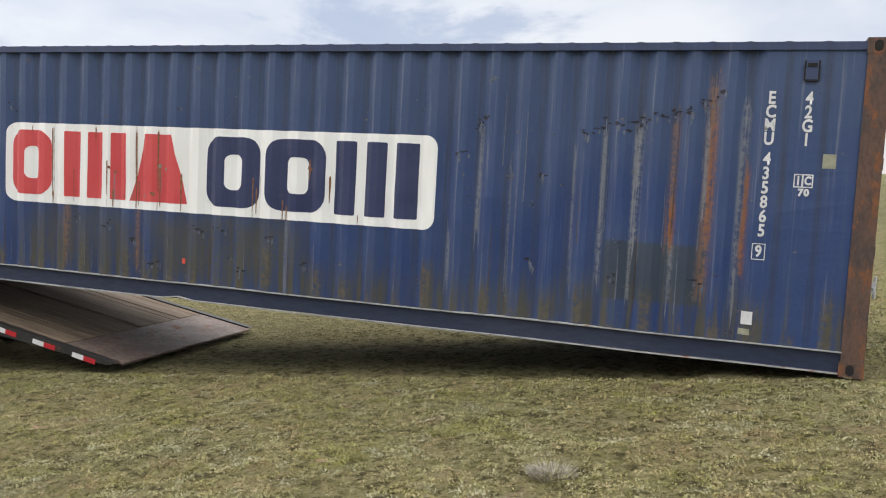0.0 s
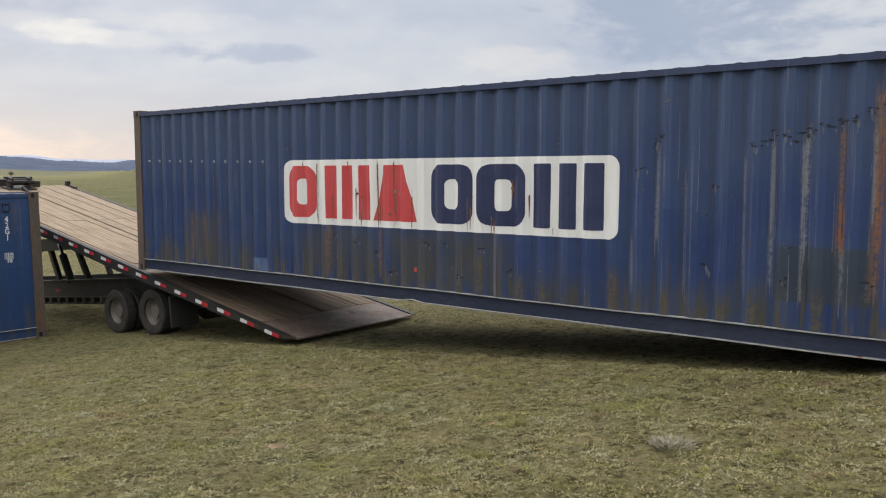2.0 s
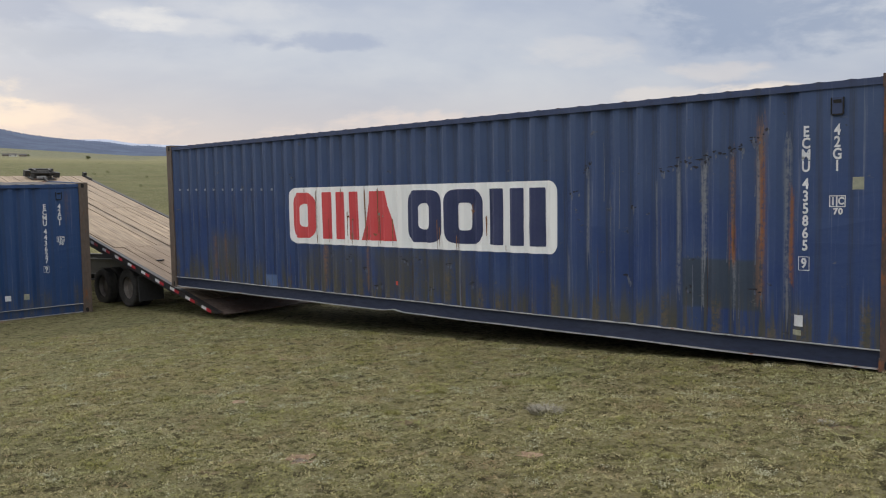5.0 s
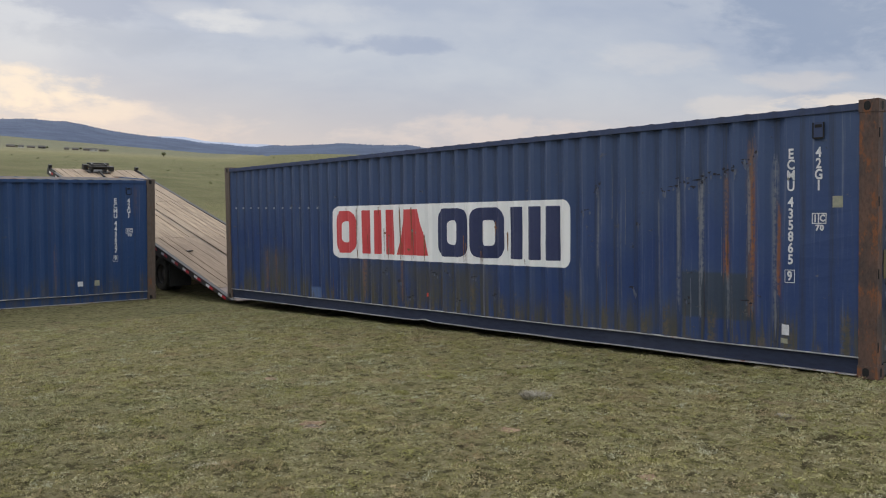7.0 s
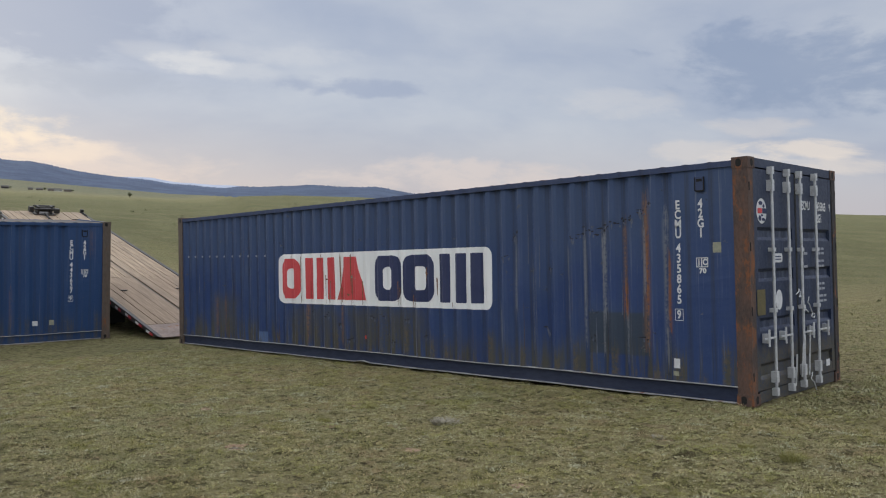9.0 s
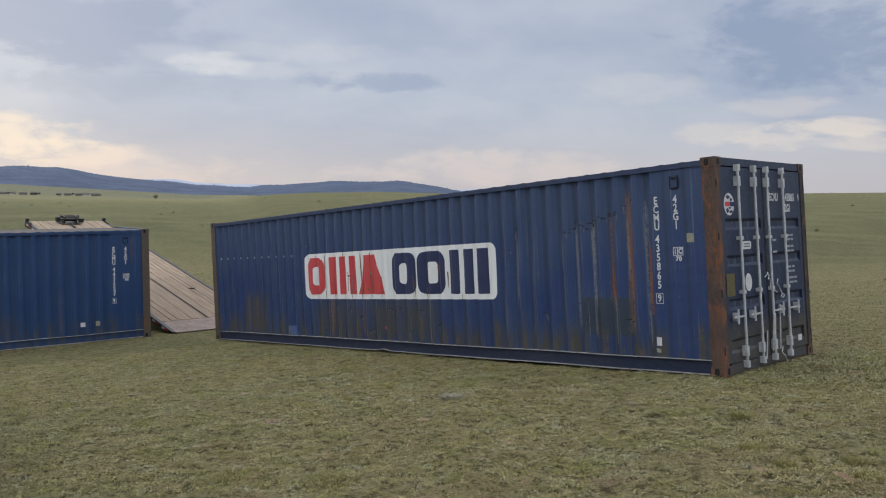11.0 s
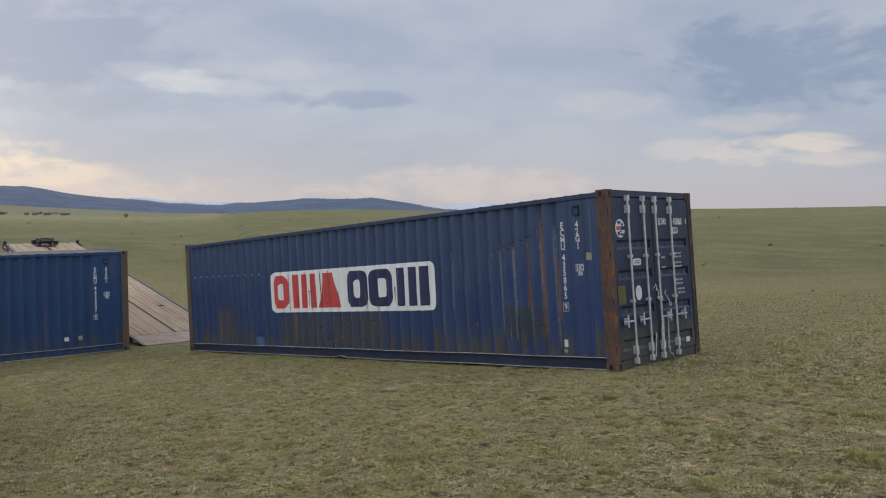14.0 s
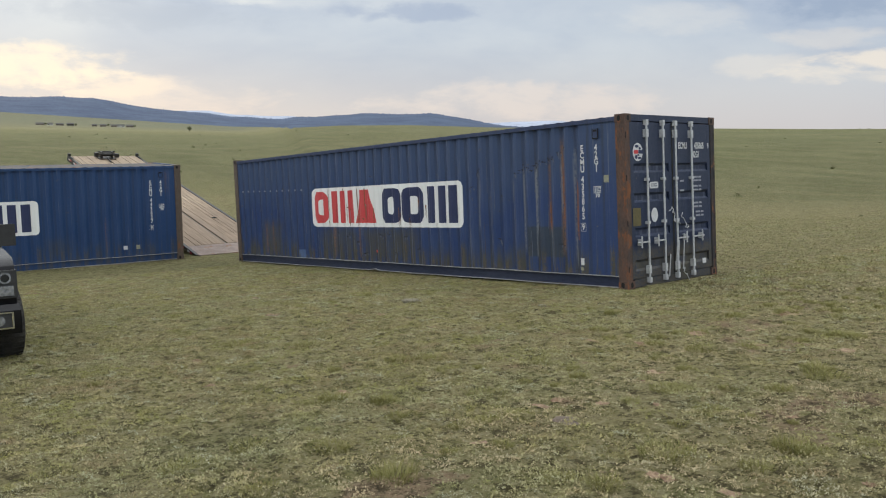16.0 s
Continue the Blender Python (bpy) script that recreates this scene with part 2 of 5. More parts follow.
REPAINT = [(10.14, 10.96, 0.44, 0.93, (0.03, 0.042, 0.05), 0.75), (2.88, 3.2, 0.19, 0.38, (0.10, 0.16, 0.30), 0.8)]
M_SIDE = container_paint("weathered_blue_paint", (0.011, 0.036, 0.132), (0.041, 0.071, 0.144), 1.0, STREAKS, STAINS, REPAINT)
M_BLUE = container_paint("blue_frame_paint", (0.012, 0.030, 0.105), (0.034, 0.050, 0.105), 0.8)
M_BLUE2 = container_paint("fresher_blue_paint", (0.008, 0.040, 0.128), (0.018, 0.053, 0.142), 0.5, [(11.8, 2.45, 1.9, 0.10, 0.25, False), (10.2, 1.2, 0.4, 0.05, 0.4, False)], [(8.8, 9.3, 0.3, 0.75, 0.35)])
M_POST = surface("rusty_post_paint", (0.055, 0.040, 0.036), (0.120, 0.066, 0.046), 5.0, 0.75, 0, 0.4, 0.006, 0.36, (1, 1, 0.5))
M_POSTD = surface("dark_rusted_post_paint", (0.016, 0.018, 0.026), (0.045, 0.030, 0.024), 5.0, 0.75, 0, 0.4, 0.006, 0.12, (1, 1, 0.5))
M_DOOR = container_paint("dark_door_paint", (0.010, 0.021, 0.058), (0.024, 0.034, 0.066), 0.8)
M_POST2 = surface("grey_brown_post_paint", (0.09, 0.07, 0.055), (0.12, 0.085, 0.065), 3.0, 0.7, 0, 0.3, 0.005, 0.25, (1, 1, 0.35))
M_RAIL = surface("scraped_dark_rail_paint", (0.012, 0.020, 0.050), (0.024, 0.032, 0.062), 3.0, 0.6, 0, 0.25, 0.004, 0.0, (0.3, 1, 1))
M_SCUFF = surface("bare_dark_scuff", (0.013, 0.017, 0.032), (0.035, 0.032, 0.034), 30, 0.8)
M_SCRATCH_GLINT = surface("pale_scratch_and_glint_paint", (0.135, 0.15, 0.19), (0.07, 0.085, 0.13), 18, 0.7)
M_RUN = surface("dull_rust_run", (0.075, 0.048, 0.036), (0.13, 0.075, 0.045), 16, 0.85)
M_DRIP = surface("rust_drip", (0.16, 0.065, 0.03), (0.30, 0.16, 0.08), 22, 0.85)
# worn rail lip, paled further by sky light put into its colour
M_LIP = surface("worn_skylit_rail_edge", (0.42, 0.41, 0.40), (0.24, 0.25, 0.27), 5, 0.6, 0, 0.2, 0.003, 0.2)
M_TOP = surface("dusty_roof_paint", (0.045, 0.05, 0.06), (0.075, 0.07, 0.065), 2.0, 0.85, 0, 0.3, 0.005, 0.3)
# near-black colour that stands in for the shade inside holes and slots
M_HOLLOW_SHADE = surface("painted_hollow_shade", (0.008, 0.008, 0.008), (0.015, 0.013, 0.012), 6, 0.9)
M_UNDER = surface("tarred_underside", (0.02, 0.02, 0.022), (0.035, 0.03, 0.028), 4, 0.85, 0, 0.3, 0.005, 0.15)
M_WHITE = container_paint("white_sign_paint", (0.80, 0.80, 0.78), (0.84, 0.84, 0.82), 0.10,
                          [(4.25, 1.75, 0.9, 0.012, 0.9, False), (5.33, 1.75, 0.9, 0.014, 0.9, False), (5.6, 1.75, 0.9, 0.01, 0.7, False), (4.98, 1.3, 0.9, 0.012, 0.8, False), (7.08, 1.2, 0.9, 0.015, 0.9, False), (6.8, 1.4, 0.9, 0.01, 0.6, False)])
M_RED = container_paint("red_sign_paint", (0.56, 0.055, 0.06), (0.62, 0.10, 0.10), 0.12, [(5.05, 1.35, 1.0, 0.02, 0.9, True), (5.62, 1.35, 1.15, 0.025, 0.8, True), (5.3, 1.7, 1.0, 0.012, 0.8, False)])
M_NAVY = container_paint("navy_sign_paint", (0.018, 0.026, 0.085), (0.03, 0.04, 0.10), 0.25)
M_MARK = surface("white_stencil_paint", (0.68, 0.69, 0.70), (0.56, 0.57, 0.58), 14, 0.6)
M_TEXT = surface("worn_white_print", (0.42, 0.43, 0.46), (0.20, 0.22, 0.28), 60, 0.6)
M_PLATE = surface("dull_brass_plate", (0.20, 0.17, 0.08), (0.15, 0.13, 0.07), 12, 0.45, 0.6)
M_GALV = surface("galvanised_steel", (0.62, 0.63, 0.64), (0.48, 0.49, 0.50), 14, 0.45, 0.25, 0.2, 0.002, 0.05)
M_TAPE = surface("weathered_paper_sticker", (0.33, 0.33, 0.24), (0.22, 0.23, 0.18), 20, 0.8)
M_DOT = surface("red_reflector_sticker", (0.70, 0.10, 0.06), (0.6, 0.08, 0.06), 20, 0.4)
M_BLACK = surface("black_chassis_paint", (0.016, 0.016, 0.017), (0.028, 0.026, 0.024), 5, 0.5, 0, 0.2, 0.003, 0.1)
M_STEEL = surface("worn_steel_plate", (0.15, 0.105, 0.086), (0.255, 0.195, 0.165), 2.5, 0.6, 0.1, 0.2, 0.003, 0.25)
M_TYRE = surface("dusty_rubber", (0.022, 0.021, 0.02), (0.05, 0.046, 0.04), 6, 0.85, 0, 0.3, 0.003)
M_RIM = surface("dirty_painted_rim", (0.17, 0.15, 0.13), (0.24, 0.215, 0.19), 7, 0.6, 0.3)
M_RWHITE = surface("white_reflective_tape", (0.72, 0.72, 0.72), (0.62, 0.62, 0.62), 20, 0.35)
M_RRED = surface("red_reflective_tape", (0.50, 0.02, 0.03), (0.42, 0.02, 0.03), 20, 0.35)


def wood_planks():
    m, nt, bsdf = start("bleached_deck_timber")
    v = coords(nt, 0.7, 14, 14)
    pick = node(nt, "ShaderNodeObjectInfo").outputs["Random"]
    off = node(nt, "ShaderNodeVectorMath", {0: v, 1: node(nt, "ShaderNodeCombineXYZ", {0: calc(nt, "MULTIPLY", pick, 40.0)}).outputs[0]}, operation="ADD").outputs[0]
    g, s = fac_noise(nt, off, 2.2, 8, 0.65), fac_noise(nt, coords(nt), 1.4, 5)
    col = blend(nt, span(nt, g, 0.3, 0.7), (0.17, 0.12, 0.08), (0.42, 0.325, 0.225))
    col = blend(nt, calc(nt, "MULTIPLY", pick, 0.35), col, (0.23, 0.185, 0.14))
    col = blend(nt, span(nt, s, 0.55, 0.75, 0, 0.35), col, (0.16, 0.115, 0.08))
    col = blend(nt, span(nt, fac_noise(nt, off, 5.0, 3), 0.68, 0.76, 0, 0.7), col, (0.06, 0.045, 0.035))
    along = node(nt, "ShaderNodeSeparateXYZ", {0: node(nt, "ShaderNodeTexCoord").outputs["Object"]}).outputs[0]
    # tail end browned: shade under the container put into the timber colour
    tail_shade = span(nt, calc(nt, "ADD", along, calc(nt, "MULTIPLY", s, 2.0)), -4.2, -2.6, 0, 0.5)
    col = blend(nt, tail_shade, col, blend(nt, g, (0.085, 0.055, 0.038), (0.19, 0.13, 0.092)))
    finish(nt, bsdf, col, 0.82, 0, g, 0.5, 0.004)
    return m


M_WOOD = wood_planks()


def ground_material():
    m, nt, bsdf = start("short_prairie_turf")
    v = node(nt, "ShaderNodeTexCoord").outputs["Object"]
    xyz = node(nt, "ShaderNodeSeparateXYZ", {0: v})
    x, y = xyz.outputs[0], xyz.outputs[1]
    patch, mid, fine, grit = fac_noise(nt, v, 0.35, 5), fac_noise(nt, v, 2.4, 6, 0.65), fac_noise(nt, v, 14, 8, 0.7), fac_noise(nt, v, 70, 4, 0.7)
    far = fac_noise(nt, node(nt, "ShaderNodeMapping", {"Vector": v, "Scale": (0.02, 0.006, 0.02)}).outputs[0], 1.0, 6)
    col = blend(nt, span(nt, mid, 0.35, 0.65), (0.185, 0.172, 0.068), (0.270, 0.235, 0.115))
    col = blend(nt, span(nt, fine, 0.42, 0.66, 0, 0.7), col, (0.330, 0.285, 0.175))
    col = blend(nt, span(nt, fine, 0.3, 0.46, 0.7, 0), col, (0.085, 0.074, 0.036))
    col = blend(nt, span(nt, patch, 0.52, 0.68, 0, 0.5), col, (0.20, 0.205, 0.10))
    col = blend(nt, span(nt, far, 0.42, 0.66, 0, 0.5), col, (0.15, 0.165, 0.060))
    col = blend(nt, span(nt, far, 0.28, 0.42, 0.45, 0), col, (0.25, 0.22, 0.11))
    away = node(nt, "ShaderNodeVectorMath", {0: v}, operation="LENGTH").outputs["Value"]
    # far plain tinted grey-green with distance: haze painted into the turf colour
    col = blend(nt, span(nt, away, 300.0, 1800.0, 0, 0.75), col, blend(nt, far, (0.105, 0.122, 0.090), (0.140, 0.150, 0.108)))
    # bare, reddish soil where wheels have rubbed the turf away
    track = calc(nt, "MULTIPLY", span(nt, x, 12.5, 15.0), span(nt, y, -7.5, -3.5))
    bare = span(nt, calc(nt, "ADD", fac_noise(nt, v, 1.1, 7, 0.65), calc(nt, "MULTIPLY", track, 0.06)), 0.61, 0.67, 0, 0.85)
    col = blend(nt, bare, col, blend(nt, grit, (0.20, 0.125, 0.075), (0.36, 0.27, 0.19)))
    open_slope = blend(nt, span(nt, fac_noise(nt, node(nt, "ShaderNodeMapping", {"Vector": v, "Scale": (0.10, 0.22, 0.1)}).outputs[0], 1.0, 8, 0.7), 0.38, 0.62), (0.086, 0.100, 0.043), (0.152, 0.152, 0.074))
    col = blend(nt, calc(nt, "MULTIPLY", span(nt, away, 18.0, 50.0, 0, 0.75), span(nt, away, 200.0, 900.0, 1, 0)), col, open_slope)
    tussock, clod = fac_noise(nt, v, 7.0, 9, 0.78), fac_noise(nt, v, 30.0, 6, 0.7)
    # dark blotches paint the shade of gaps between clumps into the turf
    col = blend(nt, span(nt, tussock, 0.40, 0.51, 0.8, 0), col, (0.070, 0.058, 0.031))
    col = blend(nt, span(nt, tussock, 0.54, 0.64, 0, 0.5), col, (0.33, 0.30, 0.18))
    col = blend(nt, span(nt, clod, 0.36, 0.46, 0.7, 0), col, (0.05, 0.042, 0.024))
    col = blend(nt, span(nt, clod, 0.56, 0.66, 0, 0.35), col, (0.34, 0.31, 0.19))
    finish(nt, bsdf, col, 0.95, 0, calc(nt, "ADD", calc(nt, "ADD", fine, tussock), calc(nt, "MULTIPLY", grit, 0.4)), 1.0, 0.07)
    bsdf.inputs["Specular IOR Level"].default_value = 0.1
    return m


def blade_material(name, tones, mottle=1.0, cell=7.0):
    """Leaves and blades: one tone to a clump, a little change from leaf to leaf, drifts of sage, fresh and dry growth."""
    m, nt, bsdf = start(name)
    isl = node(nt, "ShaderNodeNewGeometry").outputs["Random Per Island"]
    v = node(nt, "ShaderNodeTexCoord").outputs["Object"]
    p, q, r = fac_noise(nt, v, 0.7, 4), fac_noise(nt, v, 16.0, 4, 0.7), fac_noise(nt, v, 2.1, 6, 0.65)
    pick = node(nt, "ShaderNodeTexVoronoi", {"Vector": v, "Scale": cell}).outputs["Color"]
    pick = node(nt, "ShaderNodeSeparateColor", {0: pick}).outputs[0]
    pick = calc(nt, "ADD", calc(nt, "MULTIPLY", pick, 0.76), calc(nt, "MULTIPLY", isl, 0.24))
    ramp = node(nt, "ShaderNodeValToRGB", {0: pick})
    el = ramp.color_ramp.elements
    el[0].color, el[1].color = (*tones[0], 1), (*tones[-1], 1)
    for k, c in enumerate(tones[1:-1]):
        e = el.new((k + 1) / (len(tones) - 1))
        e.color = (*c, 1)
    col = ramp.outputs[0]
    sage = fac_noise(nt, v, 3.6, 5, 0.6)
    col = blend(nt, span(nt, p, 0.50, 0.60, 0, 0.4 * mottle), col, (0.30, 0.31, 0.175))
    col = blend(nt, span(nt, p, 0.38, 0.47, 0.4 * mottle, 0), col, (0.27, 0.235, 0.10))
    col = blend(nt, span(nt, r, 0.53, 0.60, 0, 0.7 * mottle), col, (0.25, 0.245, 0.068))
    col = blend(nt, span(nt, r, 0.38, 0.46, 0.65 * mottle, 0), col, (0.27, 0.185, 0.108))
    col = blend(nt, span(nt, sage, 0.57, 0.63, 0, 0.7 * mottle), col, (0.39, 0.395, 0.285))
    col = blend(nt, span(nt, sage, 0.36, 0.42, 0.6 * mottle, 0), col, (0.15, 0.145, 0.052))
    col = blend(nt, span(nt, q, 0.38, 0.48, 0.55 * mottle, 0), col, (0.075, 0.062, 0.030))
    col = blend(nt, span(nt, q, 0.55, 0.66, 0, 0.3 * mottle), col, (0.38, 0.36, 0.22))
    # drier, straw-coloured growth on the worn turf past the container's door end
    px = node(nt, "ShaderNodeSeparateXYZ", {0: v}).outputs[0]
    worn = calc(nt, "MULTIPLY", span(nt, px, 12.5, 15.0, 0, 0.5 * mottle), span(nt, fac_noise(nt, v, 5.0, 6, 0.7), 0.47, 0.60))
    col = blend(nt, worn, col, blend(nt, span(nt, p, 0.42, 0.58), (0.44, 0.37, 0.215), (0.37, 0.355, 0.19)))
    # straw and litter in the two ruts of the wheel track
    py = node(nt, "ShaderNodeSeparateXYZ", {0: v}).outputs[1]
    off = calc(nt, "ADD", calc(nt, "SUBTRACT", px, 15.073), calc(nt, "MULTIPLY", py, 0.1216))
    off = calc(nt, "ADD", off, calc(nt, "MULTIPLY", calc(nt, "SUBTRACT", r, 0.5), 1.2))
    rut = calc(nt, "MAXIMUM", span(nt, calc(nt, "ABSOLUTE", calc(nt, "ADD", off, 0.1)), 0.15, 0.5, 1, 0), span(nt, calc(nt, "ABSOLUTE", calc(nt, "SUBTRACT", off, 1.25)), 0.15, 0.5, 1, 0))
    rut = calc(nt, "MULTIPLY", rut, span(nt, fac_noise(nt, v, 6.0, 5, 0.7), 0.42, 0.56, 0, 0.8 * mottle))
    col = blend(nt, rut, col, blend(nt, isl, (0.36, 0.27, 0.165), (0.52, 0.43, 0.27)))
    finish(nt, bsdf, col, 0.8)
    bsdf.inputs["Specular IOR Level"].default_value = 0.15
    return m


M_GROUND = ground_material()
M_GRASS = blade_material("mixed_grass_blades", [(0.10, 0.095, 0.036), (0.17, 0.165, 0.062), (0.25, 0.235, 0.105), (0.36, 0.31, 0.17), (0.27, 0.27, 0.155), (0.19, 0.13, 0.07)])
M_TUFT = blade_material("green_tuft_blades", [(0.12, 0.135, 0.045), (0.18, 0.185, 0.062), (0.235, 0.225, 0.08), (0.32, 0.28, 0.14)], 0.15, 1.5)
M_SAGE = blade_material("grey_sage_leaves", [(0.18, 0.165, 0.125), (0.30, 0.28, 0.22), (0.38, 0.35, 0.28), (0.14, 0.115, 0.08)], 0.1, 30.0)
# the haze of the distance is put into these two base colours
M_FOREST = surface("haze_tinted_pine_slope", (0.016, 0.036, 0.088), (0.042, 0.072, 0.135), 0.012, 0.95, 0, 0.0)
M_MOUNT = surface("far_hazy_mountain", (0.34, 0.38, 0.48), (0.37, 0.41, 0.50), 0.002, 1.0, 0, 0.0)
M_WEED = blade_material("grey_green_weed_leaves", [(0.23, 0.15, 0.082), (0.215, 0.20, 0.074), (0.32, 0.29, 0.122), (0.405, 0.38, 0.245), (0.265, 0.25, 0.098), (0.45, 0.365, 0.205), (0.35, 0.33, 0.193)])
M_TUSSOCK = blade_material("tussock_blades", [(0.14, 0.135, 0.05), (0.21, 0.20, 0.072), (0.285, 0.26, 0.105), (0.37, 0.32, 0.17), (0.25, 0.24, 0.10)], 0.8, 4.0)
M_WEED2 = blade_material("green_meadow_leaves", [(0.08, 0.085, 0.03), (0.14, 0.15, 0.052), (0.21, 0.21, 0.085), (0.30, 0.265, 0.14)], 0.5)
M_GRASS2 = blade_material("green_meadow_blades", [(0.075, 0.085, 0.028), (0.14, 0.15, 0.05), (0.22, 0.215, 0.085), (0.34, 0.30, 0.16)], 0.5)
M_SOIL = surface("bare_reddish_soil", (0.19, 0.115, 0.07), (0.33, 0.235, 0.15), 16, 0.95, 0, 0.8, 0.012)
M_SHRUB = blade_material("dark_scrub_leaves", [(0.075, 0.085, 0.035), (0.10, 0.11, 0.05), (0.13, 0.13, 0.065)], 0.2)
M_ROCK = surface("flat_brown_stone", (0.085, 0.062, 0.045), (0.17, 0.13, 0.095), 14, 0.9, 0, 0.5, 0.01)
M_HOUSE = surface("far_house_wall", (0.20, 0.17, 0.14), (0.26, 0.22, 0.18), 0.5, 0.9)
M_HOUSE2 = surface("pale_far_house_wall", (0.55, 0.54, 0.52), (0.62, 0.61, 0.58), 0.5, 0.9)
M_ROOF = surface("far_house_roof", (0.07, 0.065, 0.06), (0.10, 0.09, 0.085), 0.5, 0.9)
M_BARK = surface("far_tree_bark", (0.06, 0.045, 0.035), (0.09, 0.07, 0.05), 3, 0.9)
M_CAR = surface("black_car_paint", (0.010, 0.010, 0.012), (0.014, 0.014, 0.016), 1.0, 0.16, 0, 0.03, 0.0005)
M_CAR.node_tree.nodes["Principled BSDF"].inputs["Specular IOR Level"].default_value = 0.25
M_CARTRIM = surface("black_plastic_trim", (0.02, 0.02, 0.02), (0.03, 0.03, 0.03), 20, 0.6)
M_CHROME = surface("chrome_trim", (0.62, 0.63, 0.65), (0.55, 0.56, 0.58), 8, 0.15, 1.0, 0.05, 0.001)
M_LAMP = surface("clear_lamp_reflector", (0.42, 0.43, 0.45), (0.22, 0.23, 0.25), 30, 0.12, 0.7, 0.3, 0.004)


def glass_material():
    m, nt, bsdf = start("tinted_glass")
    finish(nt, bsdf, (0.02, 0.022, 0.025), 0.05)
    return m


M_GLASS = glass_material()

# ---- mesh helpers ----


def box(bm, x0, x1, y0, y1, z0, z1, m=None):
    vs = [bm.verts.new((x, y, z)) for x in (x0, x1) for y in (y0, y1) for z in (z0, z1)]
    for f in ((0, 1, 3, 2), (4, 6, 7, 5), (0, 4, 5, 1), (2, 3, 7, 6), (0, 2, 6, 4), (1, 5, 7, 3)):
        bm.faces.new([vs[i] for i in f])
    if m:
        bmesh.ops.transform(bm, matrix=m, verts=vs)
    return vs


def tube(bm, a, b, r, seg=12, r2=None):
    a, b = Vector(a), Vector(b)
    m = Matrix.Translation((a + b) / 2) @ (b - a).to_track_quat("Z", "Y").to_matrix().to_4x4()
    return bmesh.ops.create_cone(bm, cap_ends=True, segments=seg, radius1=r, radius2=r if r2 is None else r2, depth=(b - a).length, matrix=m)["verts"]


def lathe(bm, profile, seg, m):
    """A ring about the local y axis from (radius, y) pairs, closed from the last to the first."""
    rings = []
    for k in range(seg):
        a = 2 * math.pi * k / seg
        rings.append([bm.verts.new(m @ Vector((r * math.cos(a), y, r * math.sin(a)))) for r, y in profile])
    for k in range(seg):
        p, q = rings[k], rings[(k + 1) % seg]
        for i in range(len(profile)):
            j = (i + 1) % len(profile)
            bm.faces.new((p[i], p[j], q[j], q[i]))


def prism(bm, outline, y0, y1):
    """An outline in x and z, drawn through from y0 to y1."""
    a = [bm.verts.new((x, y0, z)) for x, z in outline]
    b = [bm.verts.new((x, y1, z)) for x, z in outline]
    n = len(outline)
    bm.faces.new(a), bm.faces.new(b[::-1])
    for i in range(n):
        bm.faces.new((a[i], b[i], b[(i + 1) % n], a[(i + 1) % n]))


def mesh_of(name, bm, material, bevel=0.0, smooth=False):
    if bevel:
        bmesh.ops.bevel(bm, geom=[e for e in bm.edges if e.is_manifold and e.calc_face_angle(0) > 0.5], offset=bevel, segments=2, profile=0.6, affect="EDGES", clamp_overlap=True)
    bmesh.ops.recalc_face_normals(bm, faces=bm.faces)
    me = bpy.data.meshes.new(name)
    bm.to_mesh(me)
    bm.free()
    me.materials.append(material)
    if smooth:
        me.shade_smooth()
        me.set_sharp_from_angle(angle=radians(35))
    return me


def part(name, bm, material, parent, label="", bevel=0.0, smooth=False, at=None):
    ob = new(name, mesh_of(name, bm, material, bevel, smooth))
    ob.parent = parent
    if at:
        ob.matrix_basis = at
    return tagged(ob, label)


def thing(name, m, label, category, group="", kind=""):
    """An empty at the base of a thing, on the meadow's axes."""
    ob = new(name)
    ob.empty_display_size = 0.2
    ob.matrix_basis = SITE @ m
    return tagged(ob, label, category, group, kind)


def raw_mesh(name, verts, faces, material):
    """A mesh from arrays of vertices and of faces with equal corner counts."""
    me = bpy.data.meshes.new(name)
    k = faces.shape[1]
    me.vertices.add(len(verts))
    me.vertices.foreach_set("co", np.ascontiguousarray(verts, dtype=np.float32).ravel())
    me.loops.add(faces.size)
    me.loops.foreach_set("vertex_index", np.ascontiguousarray(faces, dtype=np.int32).ravel())
    me.polygons.add(len(faces))
    me.polygons.foreach_set("loop_start", np.arange(0, faces.size, k, dtype=np.int32))
    me.update(calc_edges=True)
    me.materials.append(material)
    return me


# ---- ground, hills, distance (upright world) ----
EYE_Z, HUB = 3.0, (14.0, -5.0)
TAN = math.tan(radians(SLOPE))


def near_height(x, y):
    """The falling meadow, which levels out below the containers' lower end."""
    s = 0.5
    soft = np.where(x + 2.5 > 12, x + 2.5, s * np.log1p(np.exp(np.clip((x + 2.5) / s, -60, 24))))
    return TAN * (-2.5 + soft)


RIM_AZ = [-180, -120, -90, -50, -9, 10, 24, 32, 45, 51, 56, 60, 63, 70, 77, 100, 140, 180]
RIM_EL = [0.8, 1.2, 2.2, 2.2, 1.75, 1.1, 0.85, 0.78, 0.62, 0.68, 0.56, 0.30, 0.24, 0.55, 0.86, 0.9, 0.8, 0.8]


